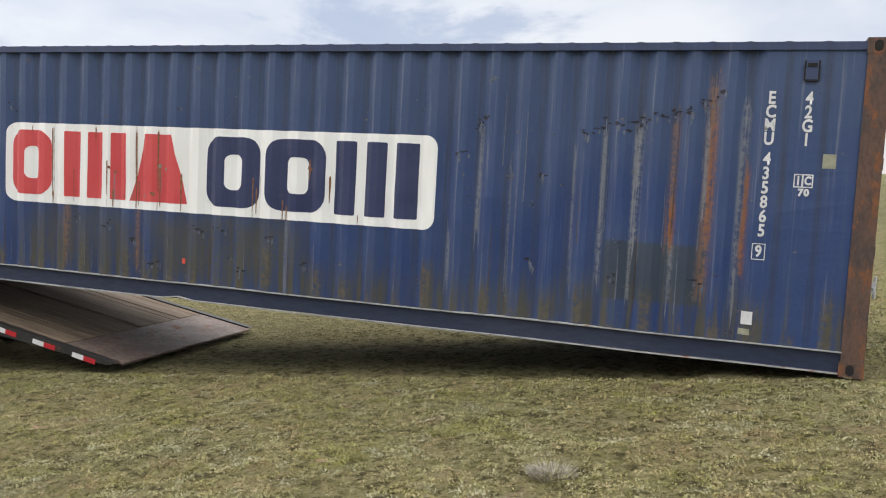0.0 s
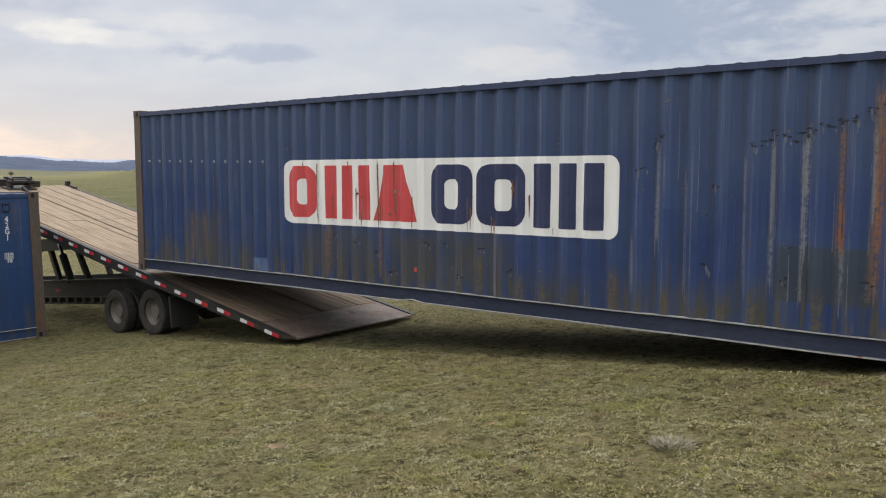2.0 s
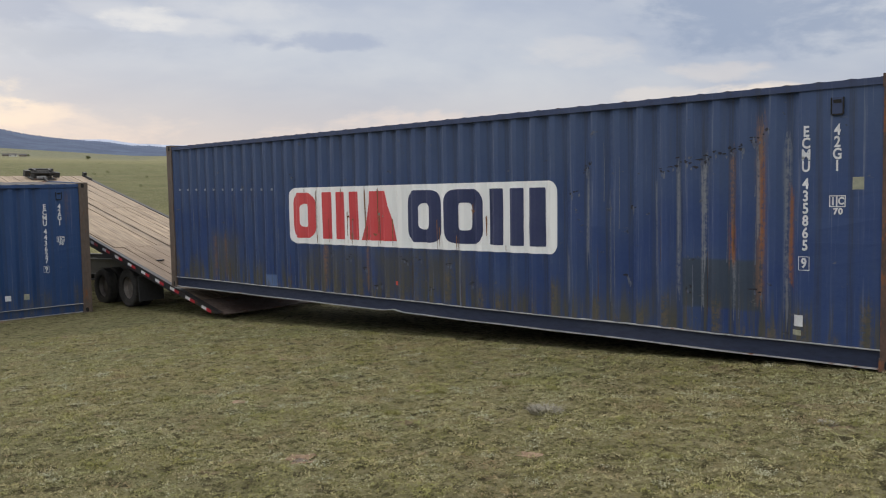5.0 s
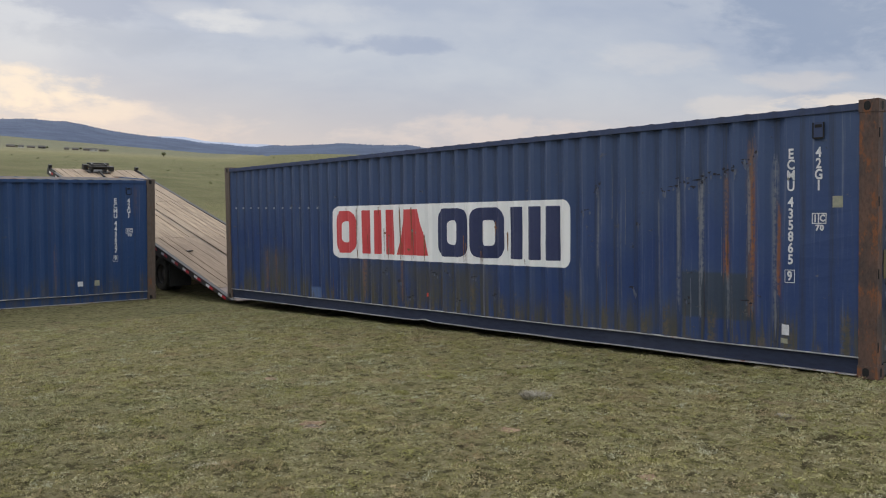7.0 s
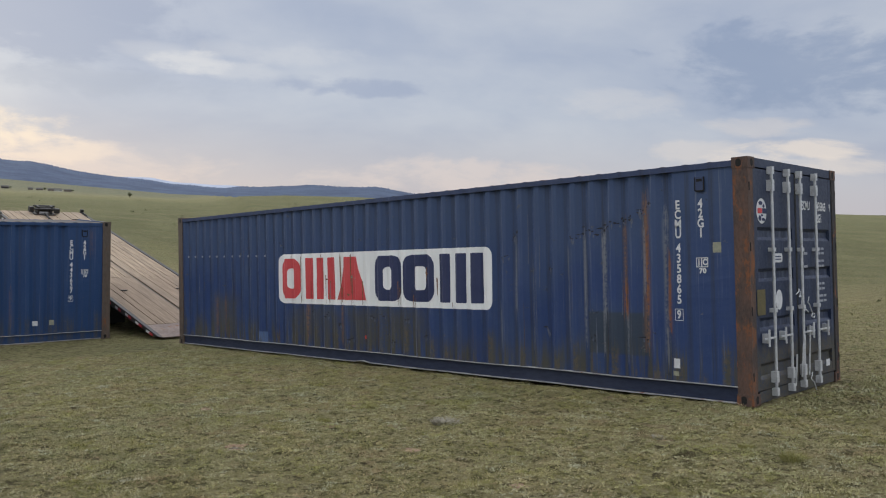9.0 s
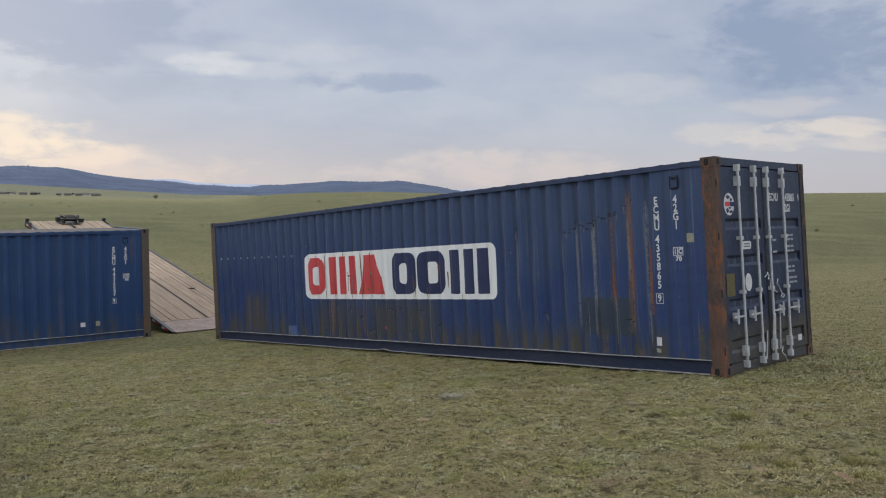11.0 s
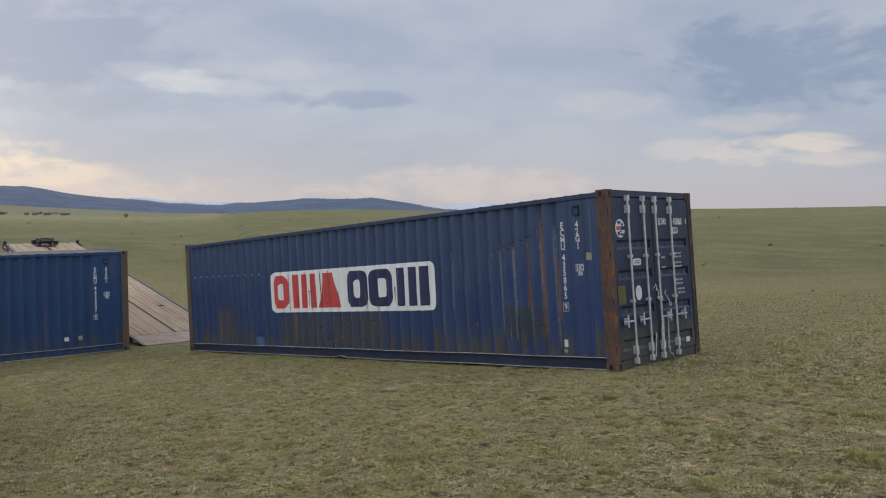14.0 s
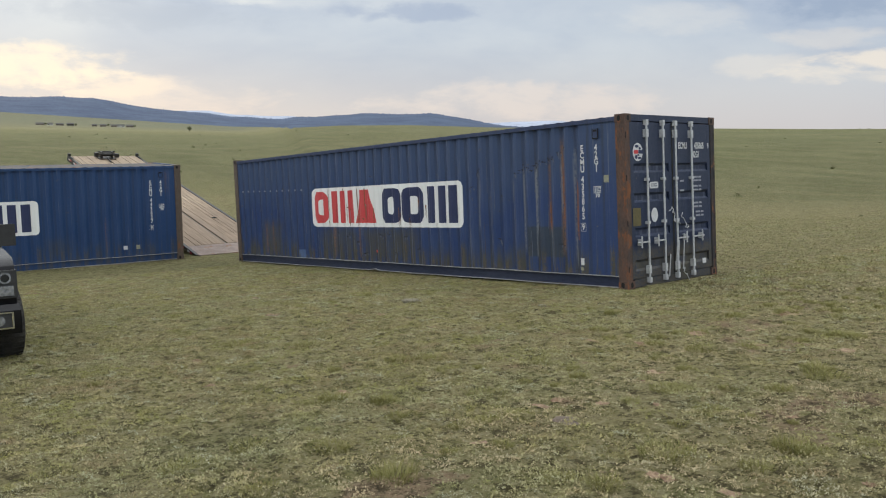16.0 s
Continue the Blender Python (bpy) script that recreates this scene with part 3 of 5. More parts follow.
def height(x, y):
    dx, dy = x - HUB[0], y - HUB[1]
    r = np.maximum(np.hypot(dx, dy), 0.01)
    az = np.degrees(np.arctan2(-dx, dy))
    rim = np.tan(np.radians(np.interp(az, RIM_AZ, RIM_EL)))
    plain = np.clip((az - 59) / 4, 0, 1) * np.clip((150 - az) / 20, 0, 1)
    crest = 320 + (2300 - 320) * plain
    rise = np.minimum(r / crest, 1.0) ** (0.6 + 2.2 * plain)
    tilt = rim * rise - (2.0 / r) * (1 - 0.85 * rise) - 0.006 * np.maximum(r / crest - 1, 0) * (1 - plain)
    tilt = tilt - 0.0006 * np.sin(r / 60 + az / 9) * np.clip(1 - r / crest, 0, 1)
    w = np.clip((r - 30) / 90, 0, 1)
    w = w * w * (3 - 2 * w)
    return near_height(x, y) * (1 - w) + (EYE_Z + r * tilt) * w


def lumps(x, y):
    """Hand-sized hummocks of the turf, gone where the camera never comes near."""
    dx, dy = np.ravel(x), np.ravel(y)
    fade = np.clip(1.6 - np.hypot(dx - HUB[0], dy - HUB[1]) / 14, 0, 1)
    out = np.zeros(len(dx))
    for k in np.nonzero(fade > 0)[0]:
        a, b = dx[k], dy[k]
        n = noise.noise((a * 3.1, b * 3.1, 8))
        out[k] = 0.020 * n + 0.026 * max(noise.noise((a * 6.5, b * 6.5, 31)), -0.25) + 0.012 * noise.noise((a * 15, b * 15, 5))
    out = out * fade
    # the turf lies a little lower under the middle of the container
    out -= 0.03 * np.clip((dx - 0.6) * 2, 0, 1) * np.clip((11.2 - dx) * 2, 0, 1) * np.clip((dy + 0.16) * 6, 0, 1) * (dy < 2.5)
    return out.reshape(np.shape(x))


# bare soil: place on the meadow's axes and radius
SOIL = [(7.75, -3.72, 0.16), (9.7, -4.5, 0.2), (6.2, -2.1, 0.14), (10.9, -3.6, 0.16), (8.9, -2.6, 0.1), (12.3, -3.9, 0.14), (14.9, -2.6, 0.2), (15.1, -0.9, 0.26), (15.7, -2.75, 0.2),
        (15.6, -4.3, 0.16), (15.6, -5.7, 0.12), (15.9, -6.6, 0.12), (14.3, -3.5, 0.14), (16.4, -2.6, 0.22), (16.6, -1.6, 0.22), (14.1, -6.4, 0.16), (13.0, -7.0, 0.12), (11.9, -6.6, 0.12)]
_soil = random.Random(77)
for _ in range(22):  # the worn wheel track past the door end
    v = _soil.uniform(0, 1)
    SOIL.append((15.9 - 0.9 * v + _soil.choice((-0.1, 1.25)) + _soil.gauss(0, 0.3), -6.8 + 7.4 * v, _soil.uniform(0.05, 0.12)))
SOIL = [((SITE @ Vector((x, y, 0))).x, y, r * 0.46) for x, y, r in SOIL]


def turf_in_view(x, y):
    """Whether turf lies in the wedge that the camera sees along its path."""
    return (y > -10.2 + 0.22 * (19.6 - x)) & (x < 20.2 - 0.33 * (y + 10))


def wheel_track(x, y):
    """How worn the turf is along the wheel track past the door end, from 0 to 1."""
    mid = 15.9 - 0.9 * (y + 6.8) / 7.4
    return np.exp(-((x - mid + 0.1) / 0.4) ** 2) + np.exp(-((x - mid - 1.25) / 0.4) ** 2)


def grassy(x, y, k=0.5):
    """Where something may grow: not under the container and not on bare soil."""
    keep = ~((x > -0.1) & (x < 12.2) & (y > -0.07) & (y < 2.45))
    for a, b, r in SOIL:
        keep &= np.hypot(x - a, y - b) > r * k
    return keep


def make_ground():
    radii = np.concatenate([np.linspace(0.01, 11, 165), np.geomspace(11.08, 2700, 130)])
    n = 780
    az = np.linspace(0, 2 * np.pi, n, endpoint=False)
    rr, aa = np.meshgrid(radii, az, indexing="ij")
    x, y = HUB[0] - rr * np.sin(aa), HUB[1] + rr * np.cos(aa)
    z = height(x, y)
    z = z + lumps(x, y)
    verts = np.stack([x, y, z], -1).reshape(-1, 3)
    verts = np.vstack([verts, [[HUB[0], HUB[1], float(height(np.array(HUB[0]), np.array(HUB[1])))]]])
    i, j = np.meshgrid(np.arange(len(radii) - 1), np.arange(n), indexing="ij")
    a = (i * n + j).ravel()
    b = (i * n + (j + 1) % n).ravel()
    quads = np.stack([a, b, b + n, a + n], -1)
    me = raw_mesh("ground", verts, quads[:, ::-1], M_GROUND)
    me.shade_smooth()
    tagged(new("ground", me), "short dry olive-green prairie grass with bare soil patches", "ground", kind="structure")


make_ground()


def ridge(name, label, material, r0, r1, az, el, rough, tree, rows=14, step=0.06):
    """A long range of hills whose crest follows az and el, with an uneven, wooded outline."""
    a = np.arange(az[0], az[-1], step)
    top = np.interp(a, az, el)
    v, n = [], len(a)
    for k in range(rows):
        f = k / (rows - 1)
        r = r0 + (r1 - r0) * f
        up = math.sin(f * math.pi / 2) ** 1.15
        for q, e in zip(a, top):
            w = noise.noise((q * 0.5, f * 3, 1)) * rough * (0.4 + f) + abs(noise.noise((q * 15, f * 3, 5))) * tree * f ** 5
            x, y, _ = heading(q, 0)
            low = math.tan(radians(-0.25))
            h = EYE_Z + r * (low + (math.tan(radians(max(e, 0.0) + w * (0.25 + min(e, 0.75)))) - low) * up)
            v.append((HUB[0] + x * r, HUB[1] + y * r, h))
    i, j = np.meshgrid(np.arange(rows - 1), np.arange(n - 1), indexing="ij")
    p = (i * n + j).ravel()
    me = raw_mesh(name, np.array(v), np.stack([p, p + 1, p + n + 1, p + n], -1), material)
    me.shade_smooth()
    return tagged(new(name, me), label, "hills", kind="structure")


ridge("backdrop_hills", "forested hills beyond the plain, tinted blue with painted haze", M_FOREST, 2350, 3700,
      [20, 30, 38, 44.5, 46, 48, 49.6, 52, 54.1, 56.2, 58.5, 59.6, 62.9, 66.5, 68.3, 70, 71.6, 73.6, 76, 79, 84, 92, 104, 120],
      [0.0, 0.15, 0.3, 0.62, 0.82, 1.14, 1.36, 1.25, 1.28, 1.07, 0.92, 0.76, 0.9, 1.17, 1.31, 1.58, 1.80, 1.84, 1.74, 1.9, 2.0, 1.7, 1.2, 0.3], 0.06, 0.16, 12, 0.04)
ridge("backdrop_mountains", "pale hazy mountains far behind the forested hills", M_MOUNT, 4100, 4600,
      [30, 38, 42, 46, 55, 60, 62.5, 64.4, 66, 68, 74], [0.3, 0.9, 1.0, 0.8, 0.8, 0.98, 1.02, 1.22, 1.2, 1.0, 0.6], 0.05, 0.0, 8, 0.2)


def grass_sheet(name, label, n, area, low, high, wide, material, seed, patchy=0.0, holes=()):
    """Many single blades, scattered over a stretch of the meadow, each an island of its own."""
    rng = np.random.default_rng(seed)
    x0, x1, y0, y1 = area
    x, y = rng.uniform(x0, x1, n), rng.uniform(y0, y1, n)
    if patchy:
        keep = np.array([noise.noise((a * 1.3, b * 1.3, 7)) + 0.6 * noise.noise((a * 5, b * 5, 2)) for a, b in zip(x, y)]) > rng.uniform(-0.9, 0.5, n) * patchy
        x, y = x[keep], y[keep]
    for a0, a1, b0, b1 in holes:
        keep = ~((x > a0) & (x < a1) & (y > b0) & (y < b1))
        x, y = x[keep], y[keep]
    keep = grassy(x, y) & (turf_in_view(x, y) | (y > 0))
    x, y, n = x[keep], y[keep], int(keep.sum())
    z = height(x, y) + lumps(x, y) - 0.008
    h = rng.uniform(low, high, n) * rng.uniform(0.6, 1.25, n)
    th, lean = rng.uniform(0, 2 * np.pi, n), rng.uniform(0.5, 1.35, n)
    w = wide * rng.uniform(0.6, 1.3, n)
    base = np.stack([x, y, z], -1)
    side = np.stack([-np.sin(th), np.cos(th), 0 * th], -1) * w[:, None] / 2
    tip = np.stack([np.cos(th) * np.sin(lean), np.sin(th) * np.sin(lean), np.cos(lean)], -1) * h[:, None]
    verts = np.stack([base - side, base + side, base + tip], 1).reshape(-1, 3)
    me = raw_mesh(name, verts, np.arange(3 * n).reshape(-1, 3), material)
    tagged(new(name, me), label, "grass", kind="stuff")


HOLES = [(-0.1, 12.2, 0.05, 2.4)]
grass_sheet("grass", "short dense olive and straw-coloured prairie grass", 150000, (1, 20.5, -10.2, 0.3), 0.010, 0.030, 0.0045, M_GRASS, 1, 0.5, HOLES)
grass_sheet("meadow_grass", "short prairie grass round the containers", 100000, (-6, 28, -1, 22), 0.02, 0.05, 0.024, M_GRASS2, 2, 0.6, HOLES)
grass_sheet("far_meadow_grass", "sparser prairie grass on the open meadow", 42000, (-40, 60, 4, 80), 0.03, 0.08, 0.06, M_GRASS2, 3, 0.8)


def cushions(name, label, n, area, leaves, size, leaf, material, seed):
    """Low cushions of turf a few fingers wide, each heaped with small leaves, with dark gaps between."""
    rng = np.random.default_rng(seed)
    cx, cy = rng.uniform(area[0], area[1], n), rng.uniform(area[2], area[3], n)
    drift = np.array([noise.noise((a * 1.7, b * 1.7, 3)) for a, b in zip(cx, cy)])
    keep = grassy(cx, cy, 0.45) & (turf_in_view(cx, cy) | (cy > 0)) & (rng.uniform(-0.75, 0.4, n) < drift) & (rng.uniform(0, 1.25, n) > 0.6 * wheel_track(cx, cy))
    cx, cy, drift = cx[keep], cy[keep], drift[keep]
    n = len(cx)
    cz = height(cx, cy) + lumps(cx, cy) - 0.004
    r = size * np.clip(rng.gamma(3.0, 0.33, n), 0.3, 2.6)
    up = 0.004 + r * rng.uniform(0.4, 0.9, n)
    long, turn = rng.uniform(1.0, 2.0, (n, 1)), rng.uniform(0, np.pi, (n, 1))
    d, a = np.sqrt(rng.uniform(0, 1.0, (n, leaves))), rng.uniform(0, 2 * np.pi, (n, leaves))
    ex, ey = np.cos(a) * d * r[:, None] * long, np.sin(a) * d * r[:, None]
    gx, gy = ex * np.cos(turn) - ey * np.sin(turn), ex * np.sin(turn) + ey * np.cos(turn)
    root = np.stack([cx[:, None] + gx, cy[:, None] + gy, cz[:, None] + gx * TAN + up[:, None] * (1 - d ** 2) * rng.uniform(0.3, 1.0, (n, leaves))], -1).reshape(-1, 3)
    m = len(root)
    l = leaf * rng.uniform(0.5, 1.7, m)
    b = rng.uniform(0, 2 * np.pi, m)
    side = np.stack([-np.sin(b), np.cos(b), rng.uniform(-0.6, 0.6, m)], -1) * (l * 0.36)[:, None]
    tip = np.stack([np.cos(b), np.sin(b), rng.uniform(-0.1, 1.3, m)], -1) * l[:, None]
    verts = np.stack([root - side, root + side, root + tip], 1).reshape(-1, 3)
    tagged(new(name, raw_mesh(name, verts, np.arange(3 * m).reshape(-1, 3), material)), label, "turf", kind="stuff")


cushions("turf_cushions", "low olive, sage and straw cushions of matted turf", 112000, (1, 20.3, -9.8, 0.2), 19, 0.024, 0.0075, M_WEED, 4)
cushions("turf_tussocks", "thicker olive tussocks scattered through the turf", 9000, (1, 20.3, -9.8, 0.2), 34, 0.05, 0.010, M_TUSSOCK, 9)
cushions("meadow_cushions", "low olive cushions of turf on the open meadow", 26000, (12.3, 20, 0.2, 9), 12, 0.05, 0.013, M_WEED, 5)


def turf_mat(name, label, n, area, leaf, lump, material, seed):
    """A mat of tiny leaves and litter, heaped into lumps a hand wide."""
    rng = np.random.default_rng(seed)
    x, y = rng.uniform(area[0], area[1], n), rng.uniform(area[2], area[3], n)
    keep = grassy(x, y) & (turf_in_view(x, y) | (y > 0))
    x, y = x[keep], y[keep]
    hump = np.array([noise.noise((a * 6.5, b * 6.5, 31)) for a, b in zip(x, y)])
    keep = hump > rng.uniform(-0.9, 0.3, len(x))
    x, y = x[keep], y[keep]
    m = len(x)
    base = np.stack([x, y, height(x, y) + lumps(x, y) + rng.uniform(-0.002, lump, m)], -1)
    th, l = rng.uniform(0, 2 * np.pi, m), leaf * rng.uniform(0.6, 1.5, m)
    w = l * rng.uniform(0.3, 0.6, m)
    along = np.stack([np.cos(th) * l, np.sin(th) * l, rng.uniform(-0.4, 1.0, m) * l], -1)
    side = np.stack([-np.sin(th) * w, np.cos(th) * w, rng.uniform(-0.5, 0.5, m) * w], -1)
    verts = np.stack([base - along, base + side, base + along, base - side], 1).reshape(-1, 3)
    tagged(new(name, raw_mesh(name, verts, np.arange(4 * m).reshape(-1, 4), material)), label, "turf", kind="stuff")


turf_mat("turf_mat", "lumpy mat of tiny leaves, dead grass and litter", 340000, (4, 20.5, -10.2, 0.2), 0.0058, 0.007, M_WEED, 6)
turf_mat("meadow_turf_mat", "lumpy mat of low leaves on the open meadow", 110000, (-6, 26, -1, 20), 0.015, 0.03, M_WEED2, 7)

# ---- shipping containers ----
L, W, H = 12.192, 2.438, 2.591
FLAT_FROM = 11.3


def fold(x):
    """How deep the folded side wall lies behind the container's face at x."""
    if x > FLAT_FROM or x < 0.28:
        return 0.022
    p = (x - PHASE) % PITCH
    d = 1.0 if p < 0.070 else 1 - (p - 0.070) / 0.068 if p < 0.138 else 0.0 if p < 0.210 else (p - 0.210) / 0.068
    return 0.022 + 0.040 * d


def folds(x0, x1):
    k = math.floor((x0 - PHASE) / PITCH)
    xs = {x0, x1}
    while PHASE + k * PITCH < x1:
        xs |= {PHASE + k * PITCH + o for o in (0, 0.070, 0.138, 0.210) if x0 < PHASE + k * PITCH + o < min(x1, FLAT_FROM + 0.2)}
        k += 1
    return sorted(xs)


WALL_Z = (0.19, H - 0.085)


def dent(x, z):
    """Knocks and bulges in the folded wall, none at its upper and lower edge."""
    a, b = WALL_Z
    soft = noise.noise((x * 1.1, z * 1.4, 4)) * 0.011 + noise.noise((x * 3.3, z * 4.5, 9)) * 0.006
    knock = 0.022 * max(0.0, noise.noise((x * 2.3, z * 3.1, 14)) - 0.38)
    return (soft + knock) * math.sin(math.pi * min(max((z - a) / (b - a), 0), 1)) ** 0.6


def side_wall(x0, x1, z0, z1, thick=0.004):
    bm = bmesh.new()
    xs = folds(x0, x1)
    zs = [z0 + (z1 - z0) * k / 20 for k in range(21)]

    grid = [[bm.verts.new((x, fold(x) + dent(x, z), z)) for z in zs] for x in xs]
    back = [[bm.verts.new((x, fold(x) + thick, z)) for z in (z0, z1)] for x in xs]
    for a, b in zip(grid, grid[1:]):
        for k in range(20):
            bm.faces.new((a[k], b[k], b[k + 1], a[k + 1]))
    for a, b, p, q in zip(grid, grid[1:], back, back[1:]):
        bm.faces.new((p[0], p[1], q[1], q[0]))
        bm.faces.new((a[0], p[0], q[0], b[0]))
        bm.faces.new((a[-1], b[-1], q[1], p[1]))
    return bm


def drape(bm, proud=0.005):
    """Lays flat work in x and z onto the folded wall, bent at each fold."""
    xs = [v.co.x for v in bm.verts]
    for x in folds(min(xs) - 0.01, max(xs) + 0.01)[1:-1]:
        bmesh.ops.bisect_plane(bm, geom=bm.verts[:] + bm.edges[:] + bm.faces[:], plane_co=(x, 0, 0), plane_no=(1, 0, 0))
    for v in bm.verts:
        v.co.y = fold(v.co.x) - proud + dent(v.co.x, v.co.z)


def slab(bm, pts, hole=None):
    """A flat outline in x and z, with a hole of as many corners where given."""
    a = [bm.verts.new((x, 0, z)) for x, z in pts]
    if hole is None:
        bm.faces.new(a)
        return
    b = [bm.verts.new((x, 0, z)) for x, z in hole]
    n = len(a)
    for i in range(n):
        bm.faces.new((a[i], a[(i + 1) % n], b[(i + 1) % n], b[i]))


def rounded(x0, x1, z0, z1, r, seg=5):
    pts = []
    for cx, cz, a0 in ((x1 - r, z1 - r, 0), (x0 + r, z1 - r, 90), (x0 + r, z0 + r, 180), (x1 - r, z0 + r, 270)):
        pts += [(cx + r * math.cos(radians(a0 + 90 * k / seg)), cz + r * math.sin(radians(a0 + 90 * k / seg))) for k in range(seg + 1)]
    return pts


def split_long(bm):
    """Cuts tall flat work across at the wall's own rows, so that it follows the dents."""
    a, b = WALL_Z
    zs = [v.co.z for v in bm.verts]
    for k in range(21):
        z = a + (b - a) * k / 20
        if min(zs) < z < max(zs):
            bmesh.ops.bisect_plane(bm, geom=bm.verts[:] + bm.edges[:] + bm.faces[:], plane_co=(0, 0, z), plane_no=(0, 0, 1))


def glyphs(text, size, bold=0.0):
    """Flat letters as mesh data in x and y, centred."""
    cu = bpy.data.curves.new("lettering", "FONT")
    cu.body, cu.size, cu.offset, cu.align_x, cu.align_y, cu.resolution_u = text, size, bold, "CENTER", "CENTER", 3
    ob = bpy.data.objects.new("lettering", cu)
    me = bpy.data.meshes.new_from_object(ob)
    bpy.data.objects.remove(ob)
    bpy.data.curves.remove(cu)
    return me


def add_text(bm, text, x, z, size, narrow=1.0, bold=0.004):
    me = glyphs(text, size, bold)
    had = len(bm.verts)
    bm.from_mesh(me)
    bpy.data.meshes.remove(me)
    bm.verts.ensure_lookup_table()
    for v in bm.verts[had:]:
        v.co = Vector((x + v.co.x * narrow, 0, z + v.co.y))


def casting(parent, x, y, z, sx, sy, sz, material):
    """A corner casting; flat dark ovals on its side and end paint the shade of its hollows."""
    bm = bmesh.new()
    box(bm, min(x, x + sx * 0.178), max(x, x + sx * 0.178), min(y, y + sy * 0.162), max(y, y + sy * 0.162), min(z, z + sz * 0.118), max(z, z + sz * 0.118))
    ob = part("corner_casting", bm, material, parent, bevel=0.006)
    cx, cy, cz = x + sx * 0.101, y + sy * 0.089, z + sz * 0.06
    for m in (pose(cx, y - sy * 0.0015, cz, 90), pose(x - sx * 0.0015, cy, cz, 90, 0, 90)):
        hb = bmesh.new()
        slab(hb, rounded(-0.03, 0.03, -0.042, 0.042, 0.028, 4))
        bmesh.ops.transform(hb, matrix=m @ pose(0, 0, 0, -90), verts=hb.verts)
        part("aperture", hb, M_HOLLOW_SHADE, ob, "flat dark oval painted as the shade in a lifting hole")
    return ob


def make_container(m, ident, label, side_mat, frame_mat, post_mats, marks=True, doors=True):
    """A forty-foot steel container: x along it, the side with the marks at y = 0, doors at x = L."""
    top = thing("shipping_container", m, label, "container", "shipping containers")
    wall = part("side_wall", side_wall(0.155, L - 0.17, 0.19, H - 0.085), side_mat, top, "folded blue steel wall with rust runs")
    bm = side_wall(0.155, L - 0.17, 0.19, H - 0.085)
    bmesh.ops.transform(bm, matrix=Matrix.Translation((0, W, 0)) @ Matrix.Diagonal((1, -1, 1, 1)), verts=bm.verts)
    part("side_wall", bm, side_mat, top)
    for y, s in ((0, 1), (W, -1)):
        bm = bmesh.new()
        lo, hi = sorted((y + s * 0.006, y + s * 0.075))
        box(bm, 0.16, L - 0.16, lo, hi, H - 0.09, H - 0.028)
        part("top_rail", bm, frame_mat, top, bevel=0.006)
        # lower rail: a channel whose lips stand proud above and below
        bm = bmesh.new()
        web = sorted((y + s * 0.03, y + s * 0.05))
        box(bm, 0.16, L - 0.16, *web, 0.03, 0.195)
        rail = part("bottom_rail", bm, M_RAIL if frame_mat is M_BLUE else frame_mat, top, "bent lower rail")
        for z in (0.018, 0.186):
            n = 60
            ring = []
            bm = bmesh.new()
            for k in range(n + 1):
                x = 0.165 + (L - 0.33) * k / n
                dz = 0.008 * noise.noise((x * 0.9, z, 2)) + (0.035 * math.exp(-((x - 5.85) / 0.10) ** 2) if z < 0.1 and s > 0 else 0)
                ring.append([bm.verts.new((x, y + s * yy, z + dz + zz)) for yy, zz in ((0.0, 0), (0.05, 0), (0.05, 0.009), (0.0, 0.009))])
            for p, q in zip(ring, ring[1:]):
                for i in range(4):
                    bm.faces.new((p[i], p[(i + 1) % 4], q[(i + 1) % 4], q[i]))
            part("rail_lip", bm, M_LIP, rail, "worn lip of the rail with sky light painted in")
    for x, sx, pm in ((0, 1, post_mats[0]), (L, -1, post_mats[1])):
        for y, sy in ((0, 1), (W, -1)):
            bm = bmesh.new()
            a, b = sorted((x + sx * 0.004, x + sx * 0.17))
            c, d = sorted((y + sy * 0.003, y + sy * 0.12))
            box(bm, a, b, c, d, 0.11, H - 0.11)
            post = part("corner_post", bm, M_POSTD if sx < 0 and sy < 0 and pm is M_POST else pm, top, "rust-brown corner post", bevel=0.008)
            if sx < 0:
                # dark blocks stand in for the shade in the post's slots
                for z in (0.3, 0.98, 1.65, 2.28):
                    hb = bmesh.new()
                    box(hb, L - 0.012, L + 0.002, y + sy * 0.025 - 0.008, y + sy * 0.025 + 0.008, z - 0.045, z + 0.045)
                    part("slot_shade", hb, M_HOLLOW_SHADE, post)
            for z, sz in ((0, 1), (H, -1)):
                casting(top, x, y, z, sx, sy, sz, pm)
    bm = bmesh.new()  # roof with shallow cross folds
    n = 84
    prof = [(0.16 + (L - 0.32) * k / n, H - 0.017 - (0.02 if k % 2 else 0.0)) for k in range(n + 1)]
    prism(bm, prof + [(L - 0.16, H - 0.06), (0.16, H - 0.06)], 0.035, W - 0.035)
    part("roof", bm, M_TOP, top, "dull dusty steel roof")
    bm = bmesh.new()
    box(bm, 0.05, L - 0.05, 0.06, W - 0.06, 0.15, 0.19)
    part("floor", bm, M_UNDER, top, "dark timber floor seen from below")
    for k in range(28):
        bm = bmesh.new()
        x = 0.5 + k * (L - 1.0) / 27
        box(bm, x - 0.022, x + 0.022, 0.055, W - 0.055, 0.035, 0.148)
        part("cross_member", bm, M_UNDER, top)
    bm = bmesh.new()  # closed end
    xs = [W * k / 40 for k in range(2, 39)]
    v0 = [[bm.verts.new((0.02 + (0.036 if (k // 2) % 2 else 0), y, z)) for z in (0.12, H - 0.1)] for k, y in enumerate(xs)]
    v1 = [[bm.verts.new((0.075, y, z)) for z in (0.12, H - 0.1)] for y in xs]
